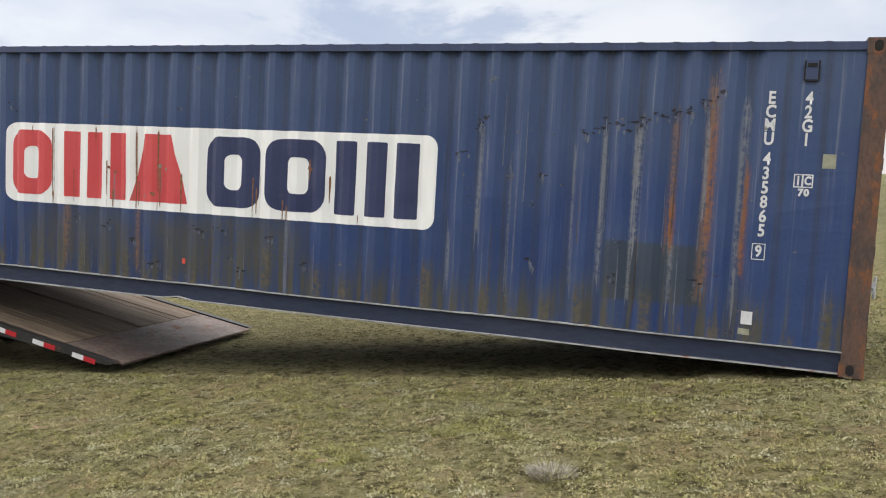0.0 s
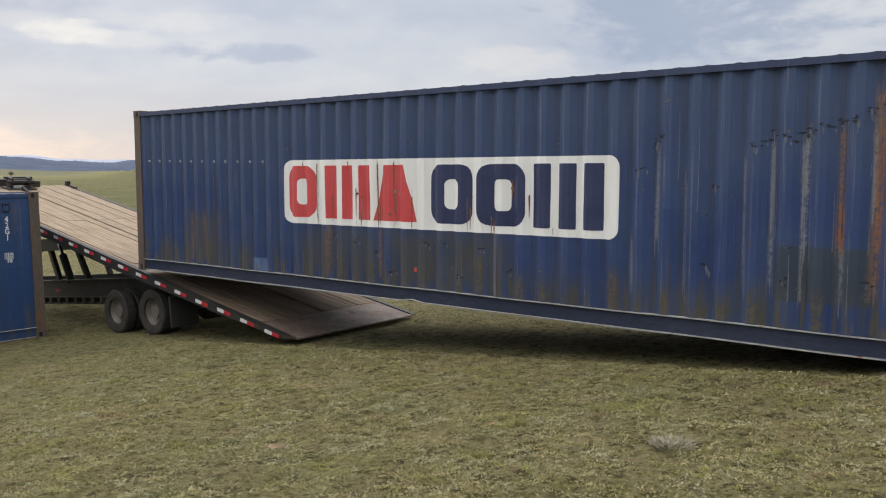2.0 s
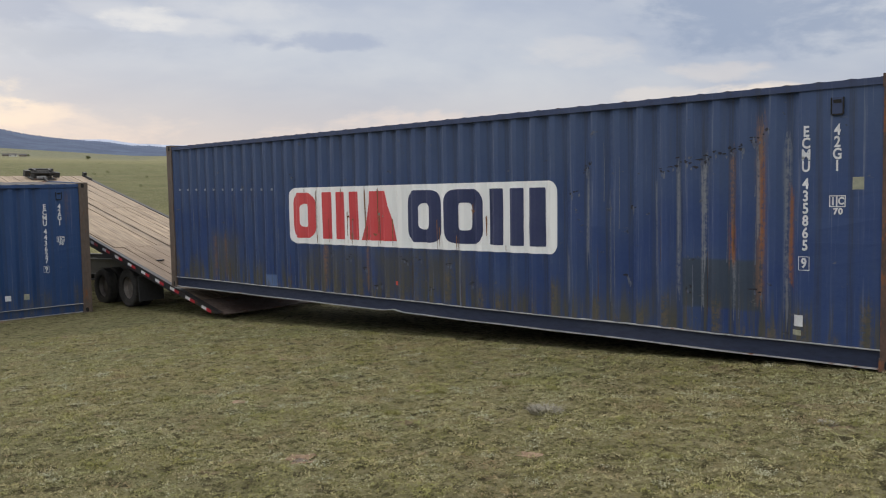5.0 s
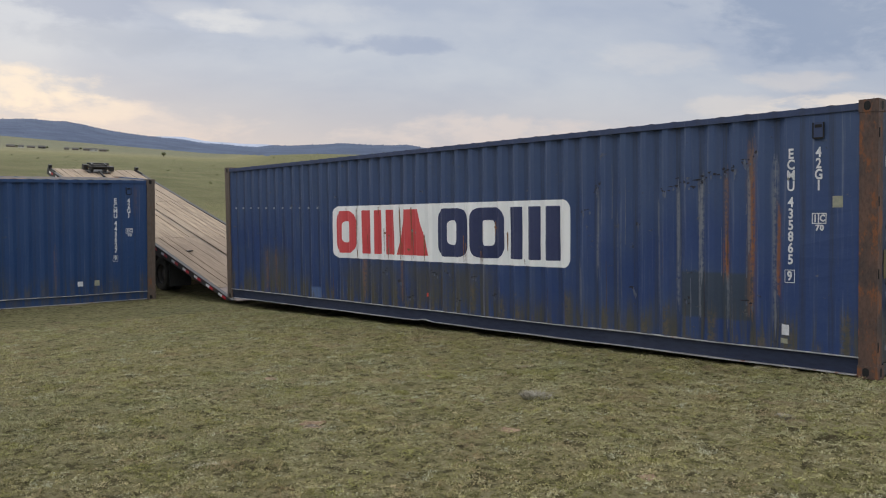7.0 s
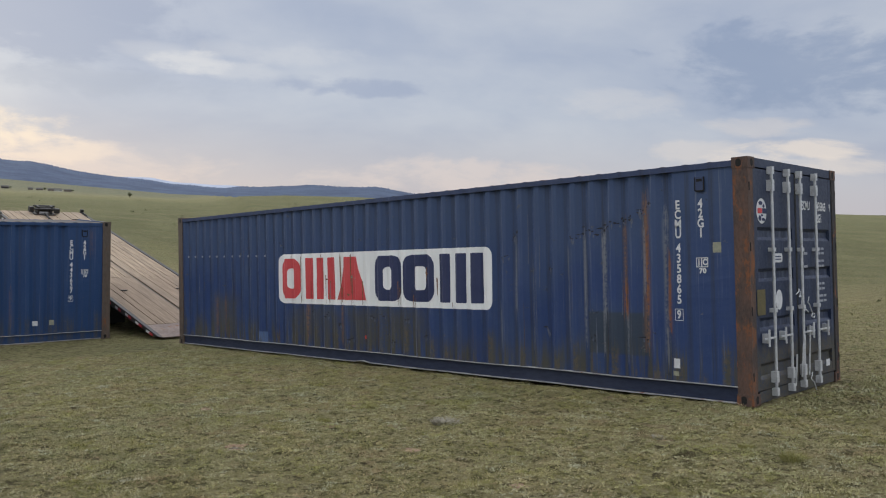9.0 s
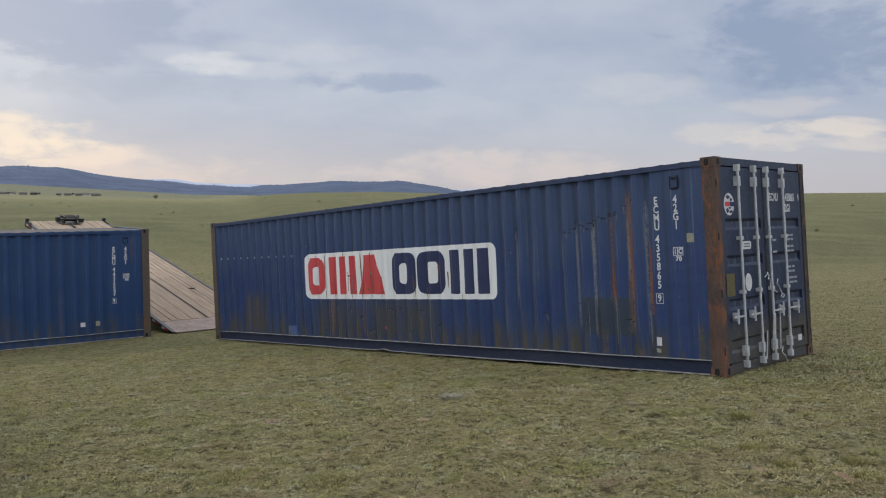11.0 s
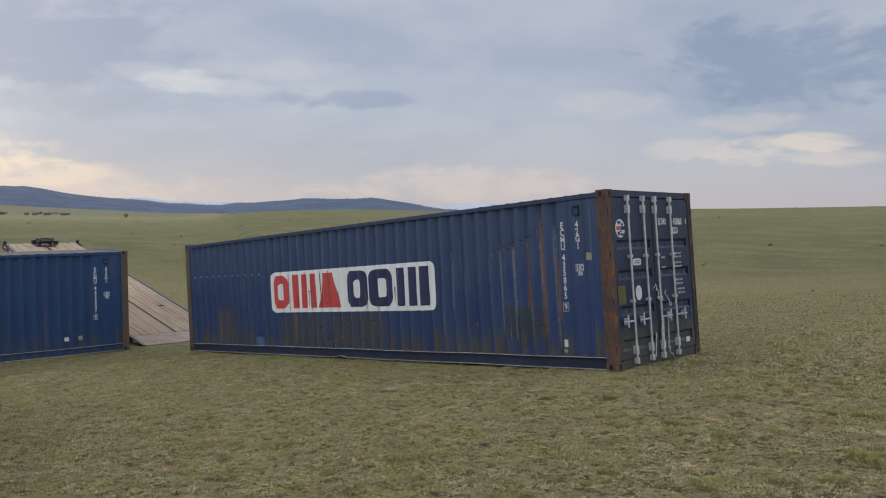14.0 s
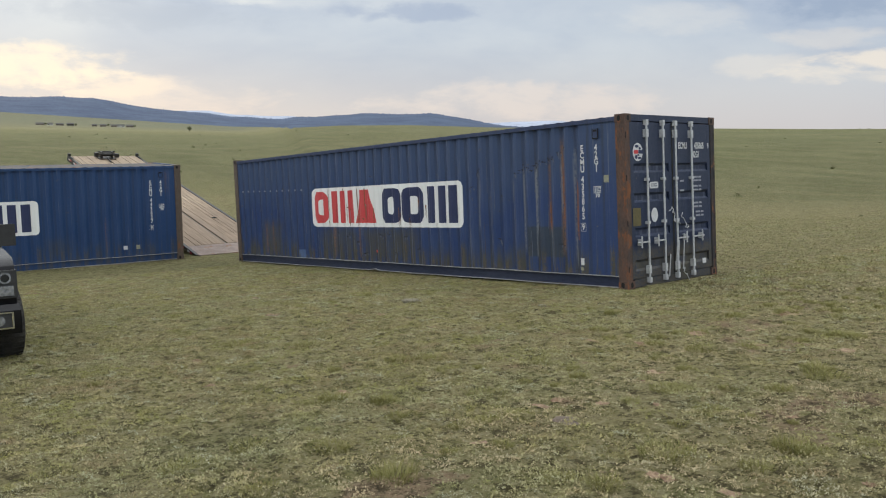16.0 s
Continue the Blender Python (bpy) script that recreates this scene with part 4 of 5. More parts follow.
    for a, b, c, d in zip(v0, v0[1:], v1, v1[1:]):
        bm.faces.new((a[0], b[0], b[1], a[1])), bm.faces.new((c[0], c[1], d[1], d[0]))
        bm.faces.new((a[0], c[0], d[0], b[0])), bm.faces.new((a[1], b[1], d[1], c[1]))
    part("front_wall", bm, side_mat, top)
    bm = bmesh.new()
    box(bm, 0.01, 0.12, 0.16, W - 0.16, H - 0.12, H - 0.01)
    part("end_beam", bm, post_mats[0], top, bevel=0.006)
    bm = bmesh.new()
    box(bm, 0.01, 0.12, 0.16, W - 0.16, 0.01, 0.16)
    part("end_beam", bm, post_mats[0], top, bevel=0.006)
    # painted marks on the long side
    bm = bmesh.new()
    slab(bm, rounded(3.61, 8.62, 0.905, 1.757, 0.11))
    split_long(bm), drape(bm)
    sign = part("sign_panel", bm, M_WHITE, wall, "white rounded painted panel")
    for x0, x1, shape, mt in ((3.68, 4.22, 0, M_RED), (4.42, 5.22, 1, M_RED), (5.27, 5.95, 2, M_RED), (6.18, 6.79, 0, M_NAVY), (6.87, 7.51, 0, M_NAVY), (7.6, 8.44, 1, M_NAVY)):
        lo, hi = 0.99, 1.68
        w = x1 - x0
        if shape == 0:
            shapes = [(rounded(x0, x1, lo, hi, 0.16), rounded(x0 + 0.36 * w, x1 - 0.30 * w, lo + 0.17, hi - 0.17, 0.07))]
        elif shape == 1:
            shapes = [(rounded(x0 + p * w, x0 + q * w, lo, hi, 0.012, 2), None) for p, q in ((0.0, 0.26), (0.38, 0.62), (0.74, 1.0))]
        else:
            shapes = [([(x0, lo), (x1, lo), (x1 - 0.26 * w, hi), (x0 + 0.26 * w, hi)], None)]
        for outline, hole in shapes:
            bm = bmesh.new()
            slab(bm, outline, hole)
            split_long(bm), drape(bm, 0.0075)
            part("colour_block", bm, mt, sign, "plain painted block in the sign's colour")
    zs = [2.13 - 0.106 * k for k in range(4)] + [1.655 - 0.113 * k for k in range(6)]

    def letter(ch, x, z, size, narrow):
        bm = bmesh.new()
        add_text(bm, ch, x, z, size, narrow)
        split_long(bm), drape(bm, 0.005)
        part("letter", bm, M_MARK, wall, "white stencilled character")

    def ring_mark(x0, x1, z0, z1, t):
        bm = bmesh.new()
        slab(bm, [(x0, z0), (x1, z0), (x1, z1), (x0, z1)], [(x0 + t, z0 + t), (x1 - t, z0 + t), (x1 - t, z1 - t), (x0 + t, z1 - t)])
        drape(bm, 0.003)
        part("mark_frame", bm, M_MARK, wall, "thin white painted frame")

    for ch, z in zip("ECMU" + ident[:6], zs):
        letter(ch, 11.375, z, 0.135, 0.82)
    letter(ident[6], 11.365, 0.925, 0.125, 0.82)
    ring_mark(11.315, 11.415, 0.86, 0.99, 0.006)
    for ch, z in zip("42G1", zs):
        letter(ch, 11.645, z, 0.135, 0.8)
    ring_mark(11.58, 11.646, 1.445, 1.55, 0.009)
    ring_mark(11.642, 11.72, 1.445, 1.55, 0.009)
    letter("i", 11.613, 1.497, 0.105, 0.8)
    letter("C", 11.682, 1.497, 0.09, 0.8)
    letter("7", 11.635, 1.405, 0.075, 1.0)
    letter("0", 11.678, 1.405, 0.075, 1.0)
    bm = bmesh.new()
    vx = 11.645
    box(bm, vx - 0.05, vx + 0.05, 0.004, 0.03, 2.27, 2.42)
    vent = part("vent", bm, frame_mat, wall, "small pressed steel vent", bevel=0.012)
    # solid dark strips draw the vent's U-shaped outline and its opening
    for x0, x1, z0, z1 in ((-0.056, -0.044, 2.27, 2.42), (0.044, 0.056, 2.27, 2.42), (-0.044, 0.044, 2.262, 2.276), (-0.034, 0.034, 2.37, 2.40)):
        bm = bmesh.new()
        box(bm, vx + x0, vx + x1, 0.001, 0.012, z0, z1)
        part("vent_dark_strip", bm, M_HOLLOW_SHADE, vent, "dark strip that draws the vent's outline and opening")
    return top, wall


def sticker(parent, x0, x1, z0, z1, material, label):
    bm = bmesh.new()
    slab(bm, [(x0, z0), (x1, z0), (x1, z1), (x0, z1)])
    drape(bm, 0.005)
    part("sticker", bm, material, parent, label)


def add_doors(top, paint, post_mat):
    bm = bmesh.new()
    box(bm, L - 0.1, L - 0.01, 0.165, W - 0.165, H - 0.1, H - 0.005)
    part("door_header", bm, paint, top, bevel=0.006)
    bm = bmesh.new()
    box(bm, L - 0.12, L - 0.012, 0.18, W - 0.18, 0.01, 0.13)
    part("door_sill", bm, paint, top, bevel=0.006)
    for k, (y0, y1) in enumerate(((0.125, 1.212), (1.226, W - 0.125))):
        bm = bmesh.new()
        z0, z1, face = 0.14, H - 0.115, L - 0.014
        out = [(face - 0.06, z0), (face, z0)]
        for a, b in ((0.25, 0.42), (0.76, 0.90), (1.28, 1.42), (1.72, 1.86)):
            out += [(face, a), (face - 0.034, a + 0.035), (face - 0.034, b - 0.035), (face, b)]
        out += [(face, z1), (face - 0.06, z1)]
        prism(bm, out, y0 + 0.09, y1 - 0.09)
        for a, b in ((y0, y0 + 0.09), (y1 - 0.09, y1)):
            box(bm, face - 0.06, face + 0.001, a, b, z0, z1)
        door = part("door", bm, paint, top, "dark blue steel door with pressed bands", bevel=0.0)
        bm = bmesh.new()
        for y in (y0 - 0.004, y1 - 0.012):
            box(bm, face - 0.03, face + 0.004, y, y + 0.016, z0, z1)
        part("gasket", bm, M_CARTRIM, door)
        for i, y in enumerate(((0.50, 0.925), (1.26, 1.705))[k]):
            rod = bmesh.new()
            tube(rod, (L + 0.03, y, 0.09), (L + 0.03, y, H - 0.1), 0.0165, 12)
            for z in (0.26, 2.31):
                box(rod, L - 0.014, L + 0.052, y - 0.034, y + 0.022, z - 0.06, z + 0.06)
            for z in (0.1, H - 0.12):
                box(rod, L - 0.012, L + 0.05, y - 0.024, y + 0.03, z - 0.04, z + 0.04)
            for z in (0.97, 1.62):
                box(rod, L - 0.014, L + 0.05, y - 0.03, y + 0.03, z - 0.022, z + 0.022)
            rod_ob = part("lock_rod", rod, M_GALV, door, "galvanised locking bar", bevel=0.004)
            hb = bmesh.new()
            sgn = -1 if k == 0 else 1
            box(hb, L + 0.035, L + 0.050, min(y, y + sgn * 0.30), max(y, y + sgn * 0.30), 0.672, 0.694)
            box(hb, L - 0.012, L + 0.06, y + sgn * 0.22 - 0.016, y + sgn * 0.22 + 0.016, 0.635, 0.735)
            tube(hb, (L + 0.06, y + sgn * 0.22, 0.60), (L + 0.06, y + sgn * 0.22, 0.78), 0.012, 8)
            part("handle", hb, M_GALV, door, "galvanised swing handle", bevel=0.004)
    deco = [c for c in top.children if c.name.startswith("door") and "_" not in c.name]

    def flat(parent, name, pts, material, label, hole=None, proud=0.004):
        bm = bmesh.new()
        slab(bm, pts, hole)
        for v in bm.verts:
            v.co = Vector((L - 0.014 + proud, v.co.x, v.co.z))
        part(name, bm, material, parent, label)

    def disc(y, z, ry, rz, n=24):
        return [(y + ry * math.cos(2 * math.pi * k / n), z + rz * math.sin(2 * math.pi * k / n)) for k in range(n)]

    flat(deco[0], "round_emblem", disc(0.325, 2.03, 0.125, 0.135), M_MARK, "pale round emblem")
    for y, z, a, b in ((0.30, 2.115, 0.05, 0.022), (0.375, 2.085, 0.028, 0.02), (0.28, 1.955, 0.035, 0.03), (0.365, 1.94, 0.045, 0.018), (0.335, 1.985, 0.03, 0.012)):
        flat(deco[0], "emblem_patch", disc(y, z, a, b, 9), M_NAVY, "", proud=0.006)
    flat(deco[0], "emblem_band", rounded(0.222, 0.330, 2.005, 2.06, 0.006, 1), M_RED, "red band over the emblem", proud=0.008)
    flat(deco[0], "emblem_band", rounded(0.336, 0.45, 2.005, 2.06, 0.006, 1), M_NAVY, "navy band over the emblem", proud=0.008)
    flat(deco[0], "data_plate", rounded(0.16, 0.36, 0.93, 1.2, 0.01, 2), M_PLATE, "dull brass data plate", proud=0.008)
    flat(deco[0], "oval_sticker", disc(0.715, 1.075, 0.085, 0.11), M_MARK, "white oval sticker")
    flat(deco[0], "label_plate", rounded(0.60, 0.83, 1.48, 1.58, 0.035), M_MARK, "small white label")
    for z in (1.515, 1.545):
        flat(deco[0], "label_bar", rounded(0.64, 0.79, z - 0.006, z + 0.006, 0.002, 1), M_NAVY, "", proud=0.006)
    flat(deco[1], "sticker", rounded(2.02, 2.13, 0.22, 0.30, 0.004, 1), M_MARK, "small white sticker")
    for text, y, z, size in (("ECMU", 1.515, 2.125, 0.14), ("435865", 1.985, 2.125, 0.14), ("9", 2.25, 2.125, 0.12), ("42G1", 1.89, 1.985, 0.14)):
        bm = bmesh.new()
        add_text(bm, text, y, z, size, 0.66)
        for v in bm.verts:
            v.co = Vector((L - 0.010, v.co.x, v.co.z))
        part("lettering", bm, M_MARK, deco[1], "white stencilled code")
    for z in (1.63, 1.575, 1.485, 1.425, 1.215, 1.155, 1.07, 1.01):
        for a, b in ((1.42, 1.60), (1.80, 1.93), (1.95, 2.03)):
            if a > 1.5 or z in (1.575, 1.425):
                dy = 0.05 if z < 1.1 else 0.0
                flat(deco[1], "text_bar", rounded(a + dy, b + dy - (0.07 if a < 1.5 else 0), z - 0.014, z + 0.014, 0.004, 1), M_TEXT, "unreadable scrap of small white print")
    rng = random.Random(5)
    for k in range(3):  # loose seal cables and straps on the bars
        bm = bmesh.new()
        y, z = ((1.0, 1.12), (1.36, 1.08), (1.40, 0.2))[k]
        p = Vector((L + 0.06, y, z))
        for _ in range(14):
            q = p + Vector((rng.uniform(-0.006, 0.008), rng.uniform(-0.03, 0.05), rng.uniform(-0.055, 0.03)))
            tube(bm, p, q, 0.006, 6)
            p = q
        part("seal_cable", bm, M_GALV, deco[k > 0], "frayed wire seal")
    for k in range(4):
        bm = bmesh.new()
        y = (1.03, 1.21, 1.27, 1.42)[k]
        tube(bm, (L + 0.02, y, 0.1 + 0.08 * (k % 2)), (L + 0.03, y + 0.03, 0.45 + 0.1 * k), 0.009, 6)
        part("scrape", bm, M_GALV, deco[k > 0], "bare scraped metal strip")


main_box, main_wall = make_container(pose(0, 0, 0), "4358659", "weathered navy steel shipping container sliding off a tilted trailer", M_SIDE, M_BLUE, (M_POST2, M_POST))
add_doors(main_box, M_DOOR, M_POST)
sticker(main_wall, 11.775, 11.87, 1.60, 1.71, M_TAPE, "torn weathered sticker")
sticker(main_wall, 11.275, 11.36, 0.335, 0.44, M_MARK, "white square sticker")
sticker(main_wall, 11.26, 11.345, 0.25, 0.30, M_TAPE, "small grey sticker")
sticker(main_wall, 5.91, 5.95, 0.385, 0.44, M_DOT, "small red reflector sticker")
for k in range(11):
    x = 0.34 + 0.279 * k
    sticker(main_wall, x - 0.025, x + 0.02, 1.765 - 0.004 * k, 1.80 - 0.004 * k, M_TEXT, "pale scrap of old stencil paint")



def wear_marks(wall, sign):
    """Knocks with painted highlights, long scratches and rust drips, each a thin patch that follows the folds."""
    rng = random.Random(44)

    def patch(name, pts, material, parent, label, proud):
        bm = bmesh.new()
        slab(bm, pts)
        split_long(bm), drape(bm, proud)
        part(name, bm, material, parent, label)

    def blob(x, z, w, h):
        n = 9
        return [(x + w * (0.3 + 1.1 * rng.random()) * math.cos(6.283 * k / n), z + h * (0.3 + 1.1 * rng.random()) * math.sin(6.283 * k / n)) for k in range(n)]

    knocks = [(9.92 + 0.105 * k, 1.83 + 0.028 * k + rng.uniform(-0.03, 0.03)) for k in range(11)]
    knocks += [(9.05, 1.93), (8.98, 1.86), (8.85, 1.62), (9.62, 1.45), (5.0, 0.74), (5.3, 0.6), (4.6, 0.8), (6.1, 0.75), (6.35, 0.78), (6.9, 0.72), (7.3, 0.5), (3.66, 1.92), (9.5, 0.7), (10.2, 0.62), (10.9, 0.65), (5.6, 0.38), (6.6, 0.4)]
    knocks += [(x + rng.uniform(-0.06, 0.06), z + rng.uniform(-0.05, 0.05)) for x, z in knocks for _ in range(2)]
    for x, z in knocks:
        patch("knock", blob(x, z, rng.uniform(0.012, 0.034), rng.uniform(0.007, 0.017)), M_SCUFF, wall, "dark knock in the paint", 0.004)
        # a pale patch below the knock paints the highlight on its dented edge
        if rng.random() < 0.7:
            patch("scratch", blob(x + 0.02, z - rng.uniform(0.03, 0.06), 0.012, rng.uniform(0.015, 0.05)), M_SCRATCH_GLINT, wall, "pale highlight painted beside a knock", 0.005)
    for k in range(64):
        x = PHASE + PITCH * rng.randint(1, 39) + rng.choice((0.07, 0.138, 0.21, 0.0)) + rng.uniform(-0.008, 0.008)
        z1 = rng.uniform(0.5, 2.2)
        z0 = max(0.22, z1 - rng.uniform(0.1, 0.8))
        if 3.5 < x < 8.7 and z1 > 0.88:
            z1, z0 = rng.uniform(0.5, 0.87), 0.24
        w = rng.uniform(0.002, 0.006)
        pts = [(x - w, z0), (x + w, z0 + 0.01), (x + w * 1.3, (z0 + z1) / 2), (x + w * 0.4, z1), (x - w * 0.5, z1 - 0.02), (x - w * 0.3, (z0 + z1) / 2)]
        patch("scratch", pts, M_SCRATCH_GLINT if k % 3 else M_RUN, wall, "thin vertical scratch or rust run", 0.004)
    for x, z1, z0 in ((4.23, 1.72, 1.0), (4.24, 1.05, 0.92), (4.98, 1.4, 1.05), (5.04, 1.1, 0.92), (5.33, 1.7, 0.93), (5.36, 1.2, 0.95), (5.6, 1.72, 1.1), (5.62, 1.35, 0.95), (5.88, 1.3, 0.92), (6.72, 1.3, 0.92), (6.76, 1.2, 0.95), (7.05, 1.1, 0.9), (7.1, 1.05, 0.9), (7.33, 1.5, 1.3), (7.55, 1.35, 1.1), (4.52, 1.3, 0.95), (7.85, 1.0, 0.92), (3.95, 1.74, 1.66), (4.8, 1.74, 1.6)):
        w = rng.uniform(0.004, 0.010)
        patch("rust_drip", [(x - w * 0.4, z0), (x + w * 0.3, z0 - 0.01), (x + w, z1 - 0.04), (x + w * 0.6, z1), (x - w, z1 - 0.02)], M_DRIP, sign, "brown rust drip", 0.0105)
    for x, z in ((5.0, 1.32), (5.06, 1.28), (5.62, 1.36), (5.7, 1.33), (5.55, 1.08), (7.33, 1.40), (5.2, 1.03), (5.45, 1.05)):
        patch("chip", blob(x, z, rng.uniform(0.015, 0.035), rng.uniform(0.012, 0.03)), M_DRIP if rng.random() < 0.5 else M_TAPE, sign, "chipped sign paint", 0.0105)


wear_marks(main_wall, next(c for c in main_wall.children if c.name.startswith("sign_panel")))

second = pose(-2.332, -0.456, 0.024, 0, 0, 83.6) @ pose(0, 0, 0, 0, -0.05, 0) @ pose(0, 0, 0, 4.7) @ pose(-L, 0, 0)
second_box, second_wall = make_container(second, "4436279", "cleaner mid-blue forty-foot steel container resting on the grass", M_BLUE2, M_BLUE2, (M_POST2, M_POST2))
add_doors(second_box, M_BLUE2, M_POST2)
sticker(second_wall, 10.62, 10.72, 0.37, 0.47, M_MARK, "white square sticker")
sticker(second_wall, 10.95, 11.04, 0.37, 0.48, M_TAPE, "small grey sticker")

# ---- tilt-bed trailer ----
DECK, HALF, MID = 15.7, 1.34, 1.42


def make_trailer():
    """The tilted trailer: the origin lies on the grass under the middle of its tail, the bed rises towards -x."""
    top = thing("tilt_trailer", pose(5.0, MID, 0), "black tilt-bed trailer with bleached timber deck, tail on grass", "trailer")
    up = pose(0, 0, 0.035, 0, DECK, 0) @ Matrix.Diagonal((1, 1, 1, 1))
    length = 11.3

    def rail(y0, y1):
        bm = bmesh.new()
        prism(bm, [(0.0, 0.05), (-length, 0.05), (-length, -0.13), (-4.5, -0.13), (-1.6, -0.075), (-0.1, 0.0)], y0, y1)
        return bm

    for s in (-1, 1):
        a, b = sorted((s * HALF, s * (HALF - 0.09)))
        side = part("side_rail", rail(a, b), M_BLACK, top, "black bed rail with red and white reflectors", bevel=0.006, at=up)
        for k in range(20):
            x = -0.33 - 0.555 * k
            drop = -0.01 if k < 3 else -0.025
            for j, mt in ((0, M_RRED), (1, M_RWHITE)):
                bm = bmesh.new()
                yy = sorted((s * (HALF + 0.001), s * (HALF + 0.005)))
                box(bm, x - 0.16 - 0.0 - 0.16 * j + 0.08, x - 0.16 * j + 0.08 - 0.003, *yy, drop - 0.025, drop + 0.028)
                part("reflector", bm, mt, side, "strip of reflective tape")
    for k in range(9):
        bm = bmesh.new()
        x = -1.2 - 1.18 * k
        box(bm, x - 0.03, x + 0.03, -HALF + 0.095, HALF - 0.095, -0.12 if k > 2 else -0.07, -0.005)
        part("cross_beam", bm, M_BLACK, top, at=up)
    bm = bmesh.new()
    box(bm, -0.78, 0.02, -HALF + 0.095, HALF - 0.095, 0.012, 0.034)
    part("tail_plate", bm, M_STEEL, top, "worn bare steel tail plate", bevel=0.006, at=up)
    lens = ((-0.79, -4.25), (-4.256, -7.6), (-7.606, -11.28))
    rng = random.Random(3)
    for half in (-1, 1):
        cuts = [0.034]
        while cuts[-1] < HALF - 0.30:
            cuts.append(cuts[-1] + rng.choice((0.19, 0.19, 0.24, 0.14)))
        cuts.append(HALF - 0.095)
        for y0, y1 in zip(cuts, cuts[1:]):
            for a, b in lens:
                bm = bmesh.new()
                w = (y1 - y0 - rng.choice((0.006, 0.010, 0.022))) / 2
                box(bm, b, a, -w, w, -0.004, 0.04)
                at = up @ pose(0, half * (y0 + y1) / 2, rng.uniform(-0.006, 0.004), 0, rng.uniform(-0.04, 0.04), 0)
                part("plank", bm, M_WOOD, top, bevel=0.004, at=at)
    bm = bmesh.new()
    box(bm, -11.28, -0.79, -0.028, 0.028, -0.03, 0.012)
    part("winch_track", bm, M_BLACK, top, "dark steel channel along the deck", at=up)
    for s in (-1, 1):
        bm = bmesh.new()
        y = s * (HALF - 0.05)
        box(bm, -length + 0.02, -length + 0.12, y - 0.045, y + 0.045, 0.05, 0.16)
        box(bm, -length + 0.02, -length + 0.5, y - 0.02, y + 0.02, 0.05, 0.085)
        part("head_bracket", bm, M_BLACK, top, bevel=0.006, at=up)
    win = bmesh.new()
    box(win, -11.2, -10.75, -0.32, 0.32, 0.03, 0.07)
    for y in (-0.2, 0.2):
        box(win, -11.1, -10.85, y - 0.03, y + 0.03, 0.07, 0.30)
    box(win, -11.14, -11.08, -0.28, 0.36, 0.24, 0.29)
    box(win, -10.86, -10.80, -0.34, 0.30, 0.20, 0.25)
    tube(win, (-10.7, -0.05, 0.12), (-10.3, -0.05, 0.06), 0.03, 8)
    box(win, -11.05, -10.9, 0.32, 0.46, 0.08, 0.22)
    box(win, -11.08, -10.93, -0.44, -0.30, 0.10, 0.26)
    winch = part("winch", win, M_BLACK, top, "black winch at the head of the deck", bevel=0.008, at=up)
    for name, (a, b, r), mt in (("winch_drum", (-0.18, 0.18, 0.085), M_TYRE), ("winch_motor", (0.2, 0.32, 0.06), M_BLACK)):
        bm = bmesh.new()
        tube(bm, (-10.97, a, 0.2), (-10.97, b, 0.2), r, 16)
        part(name, bm, mt, winch, "wound wire rope" if "drum" in name else "", smooth=True)
    # chassis below the bed
    for s in (-1, 1):
        bm = bmesh.new()
        y = s * 0.74
        for z0, z1, hw in ((0.60, 0.62, 0.07), (0.62, 0.93, 0.012), (0.93, 0.955, 0.07)):
            box(bm, -12.6, -3.0, y - hw, y + hw, z0, z1)
        beam = part("chassis_beam", bm, M_BLACK, top, "black steel beam")
        bm = bmesh.new()
        box(bm, -7.6, -7.44, y + s * 0.071, y + s * 0.075, 0.72, 0.78)
        part("reflector", bm, M_RRED, beam)
        for k in range(9):
            bm = bmesh.new()
            x = -5.9 - 0.33 * k
            box(bm, x - 0.05, x + 0.05, y - 0.06, y + 0.06, 0.50, 0.598)
            part("spring_block", bm, M_BLACK, beam)
        bm = bmesh.new()
        box(bm, -9.0, -5.6, y - 0.05, y + 0.05, 0.47, 0.498)
        part("lower_runner", bm, M_BLACK, beam)
        bm = bmesh.new()
        box(bm, -2.98, -2.94, s * 1.02 - 0.26, s * 1.02 + 0.26, 0.16, 0.66)
        part("mud_flap", bm, M_CARTRIM, top, "black rubber mud flap", bevel=0.005)
        bm = bmesh.new()
        box(bm, -3.4, -2.9, s * 0.74 - 0.05, s * 0.74 + 0.05, 0.55, 0.80)
        part("hinge_bracket", bm, M_BLACK, top, bevel=0.006)
        y = s * 0.70
        bm = bmesh.new()
        tube(bm, (-7.15, y, 0.9), (-7.42, y, 1.45), 0.075, 14)
        cyl = part("lift_cylinder", bm, M_BLACK, top, "black hydraulic ram with a bright rod", smooth=True)
        bm = bmesh.new()
        tube(bm, (-7.42, y, 1.45), (-7.55, y, 1.72), 0.035, 12)
        part("ram_rod", bm, M_CHROME, cyl, "bright rod", smooth=True)
        for xa, xb in ((-7.9, -8.25), (-6.75, -7.2)):
            bm = bmesh.new()
            box(bm, -0.05, 0.05, -0.045, 0.045, 0, (Vector((xb, 0, 1.75)) - Vector((xa, 0, 0.95))).length, pose(xa, s * 0.56, 0.95, 0, math.degrees(math.atan2(xb - xa, 0.8)), 0))
            part("lift_arm", bm, M_BLACK, top, "black lifting arm", bevel=0.006)
        bm = bmesh.new()
        box(bm, -8.6, -7.1, s * 0.62 - 0.08, s * 0.62 + 0.08, 1.55, 1.80)
        part("lift_block", bm, M_BLACK, top, bevel=0.008)
    for x in (-4.0, -6.5, -9.0, -12.0):
        bm = bmesh.new()
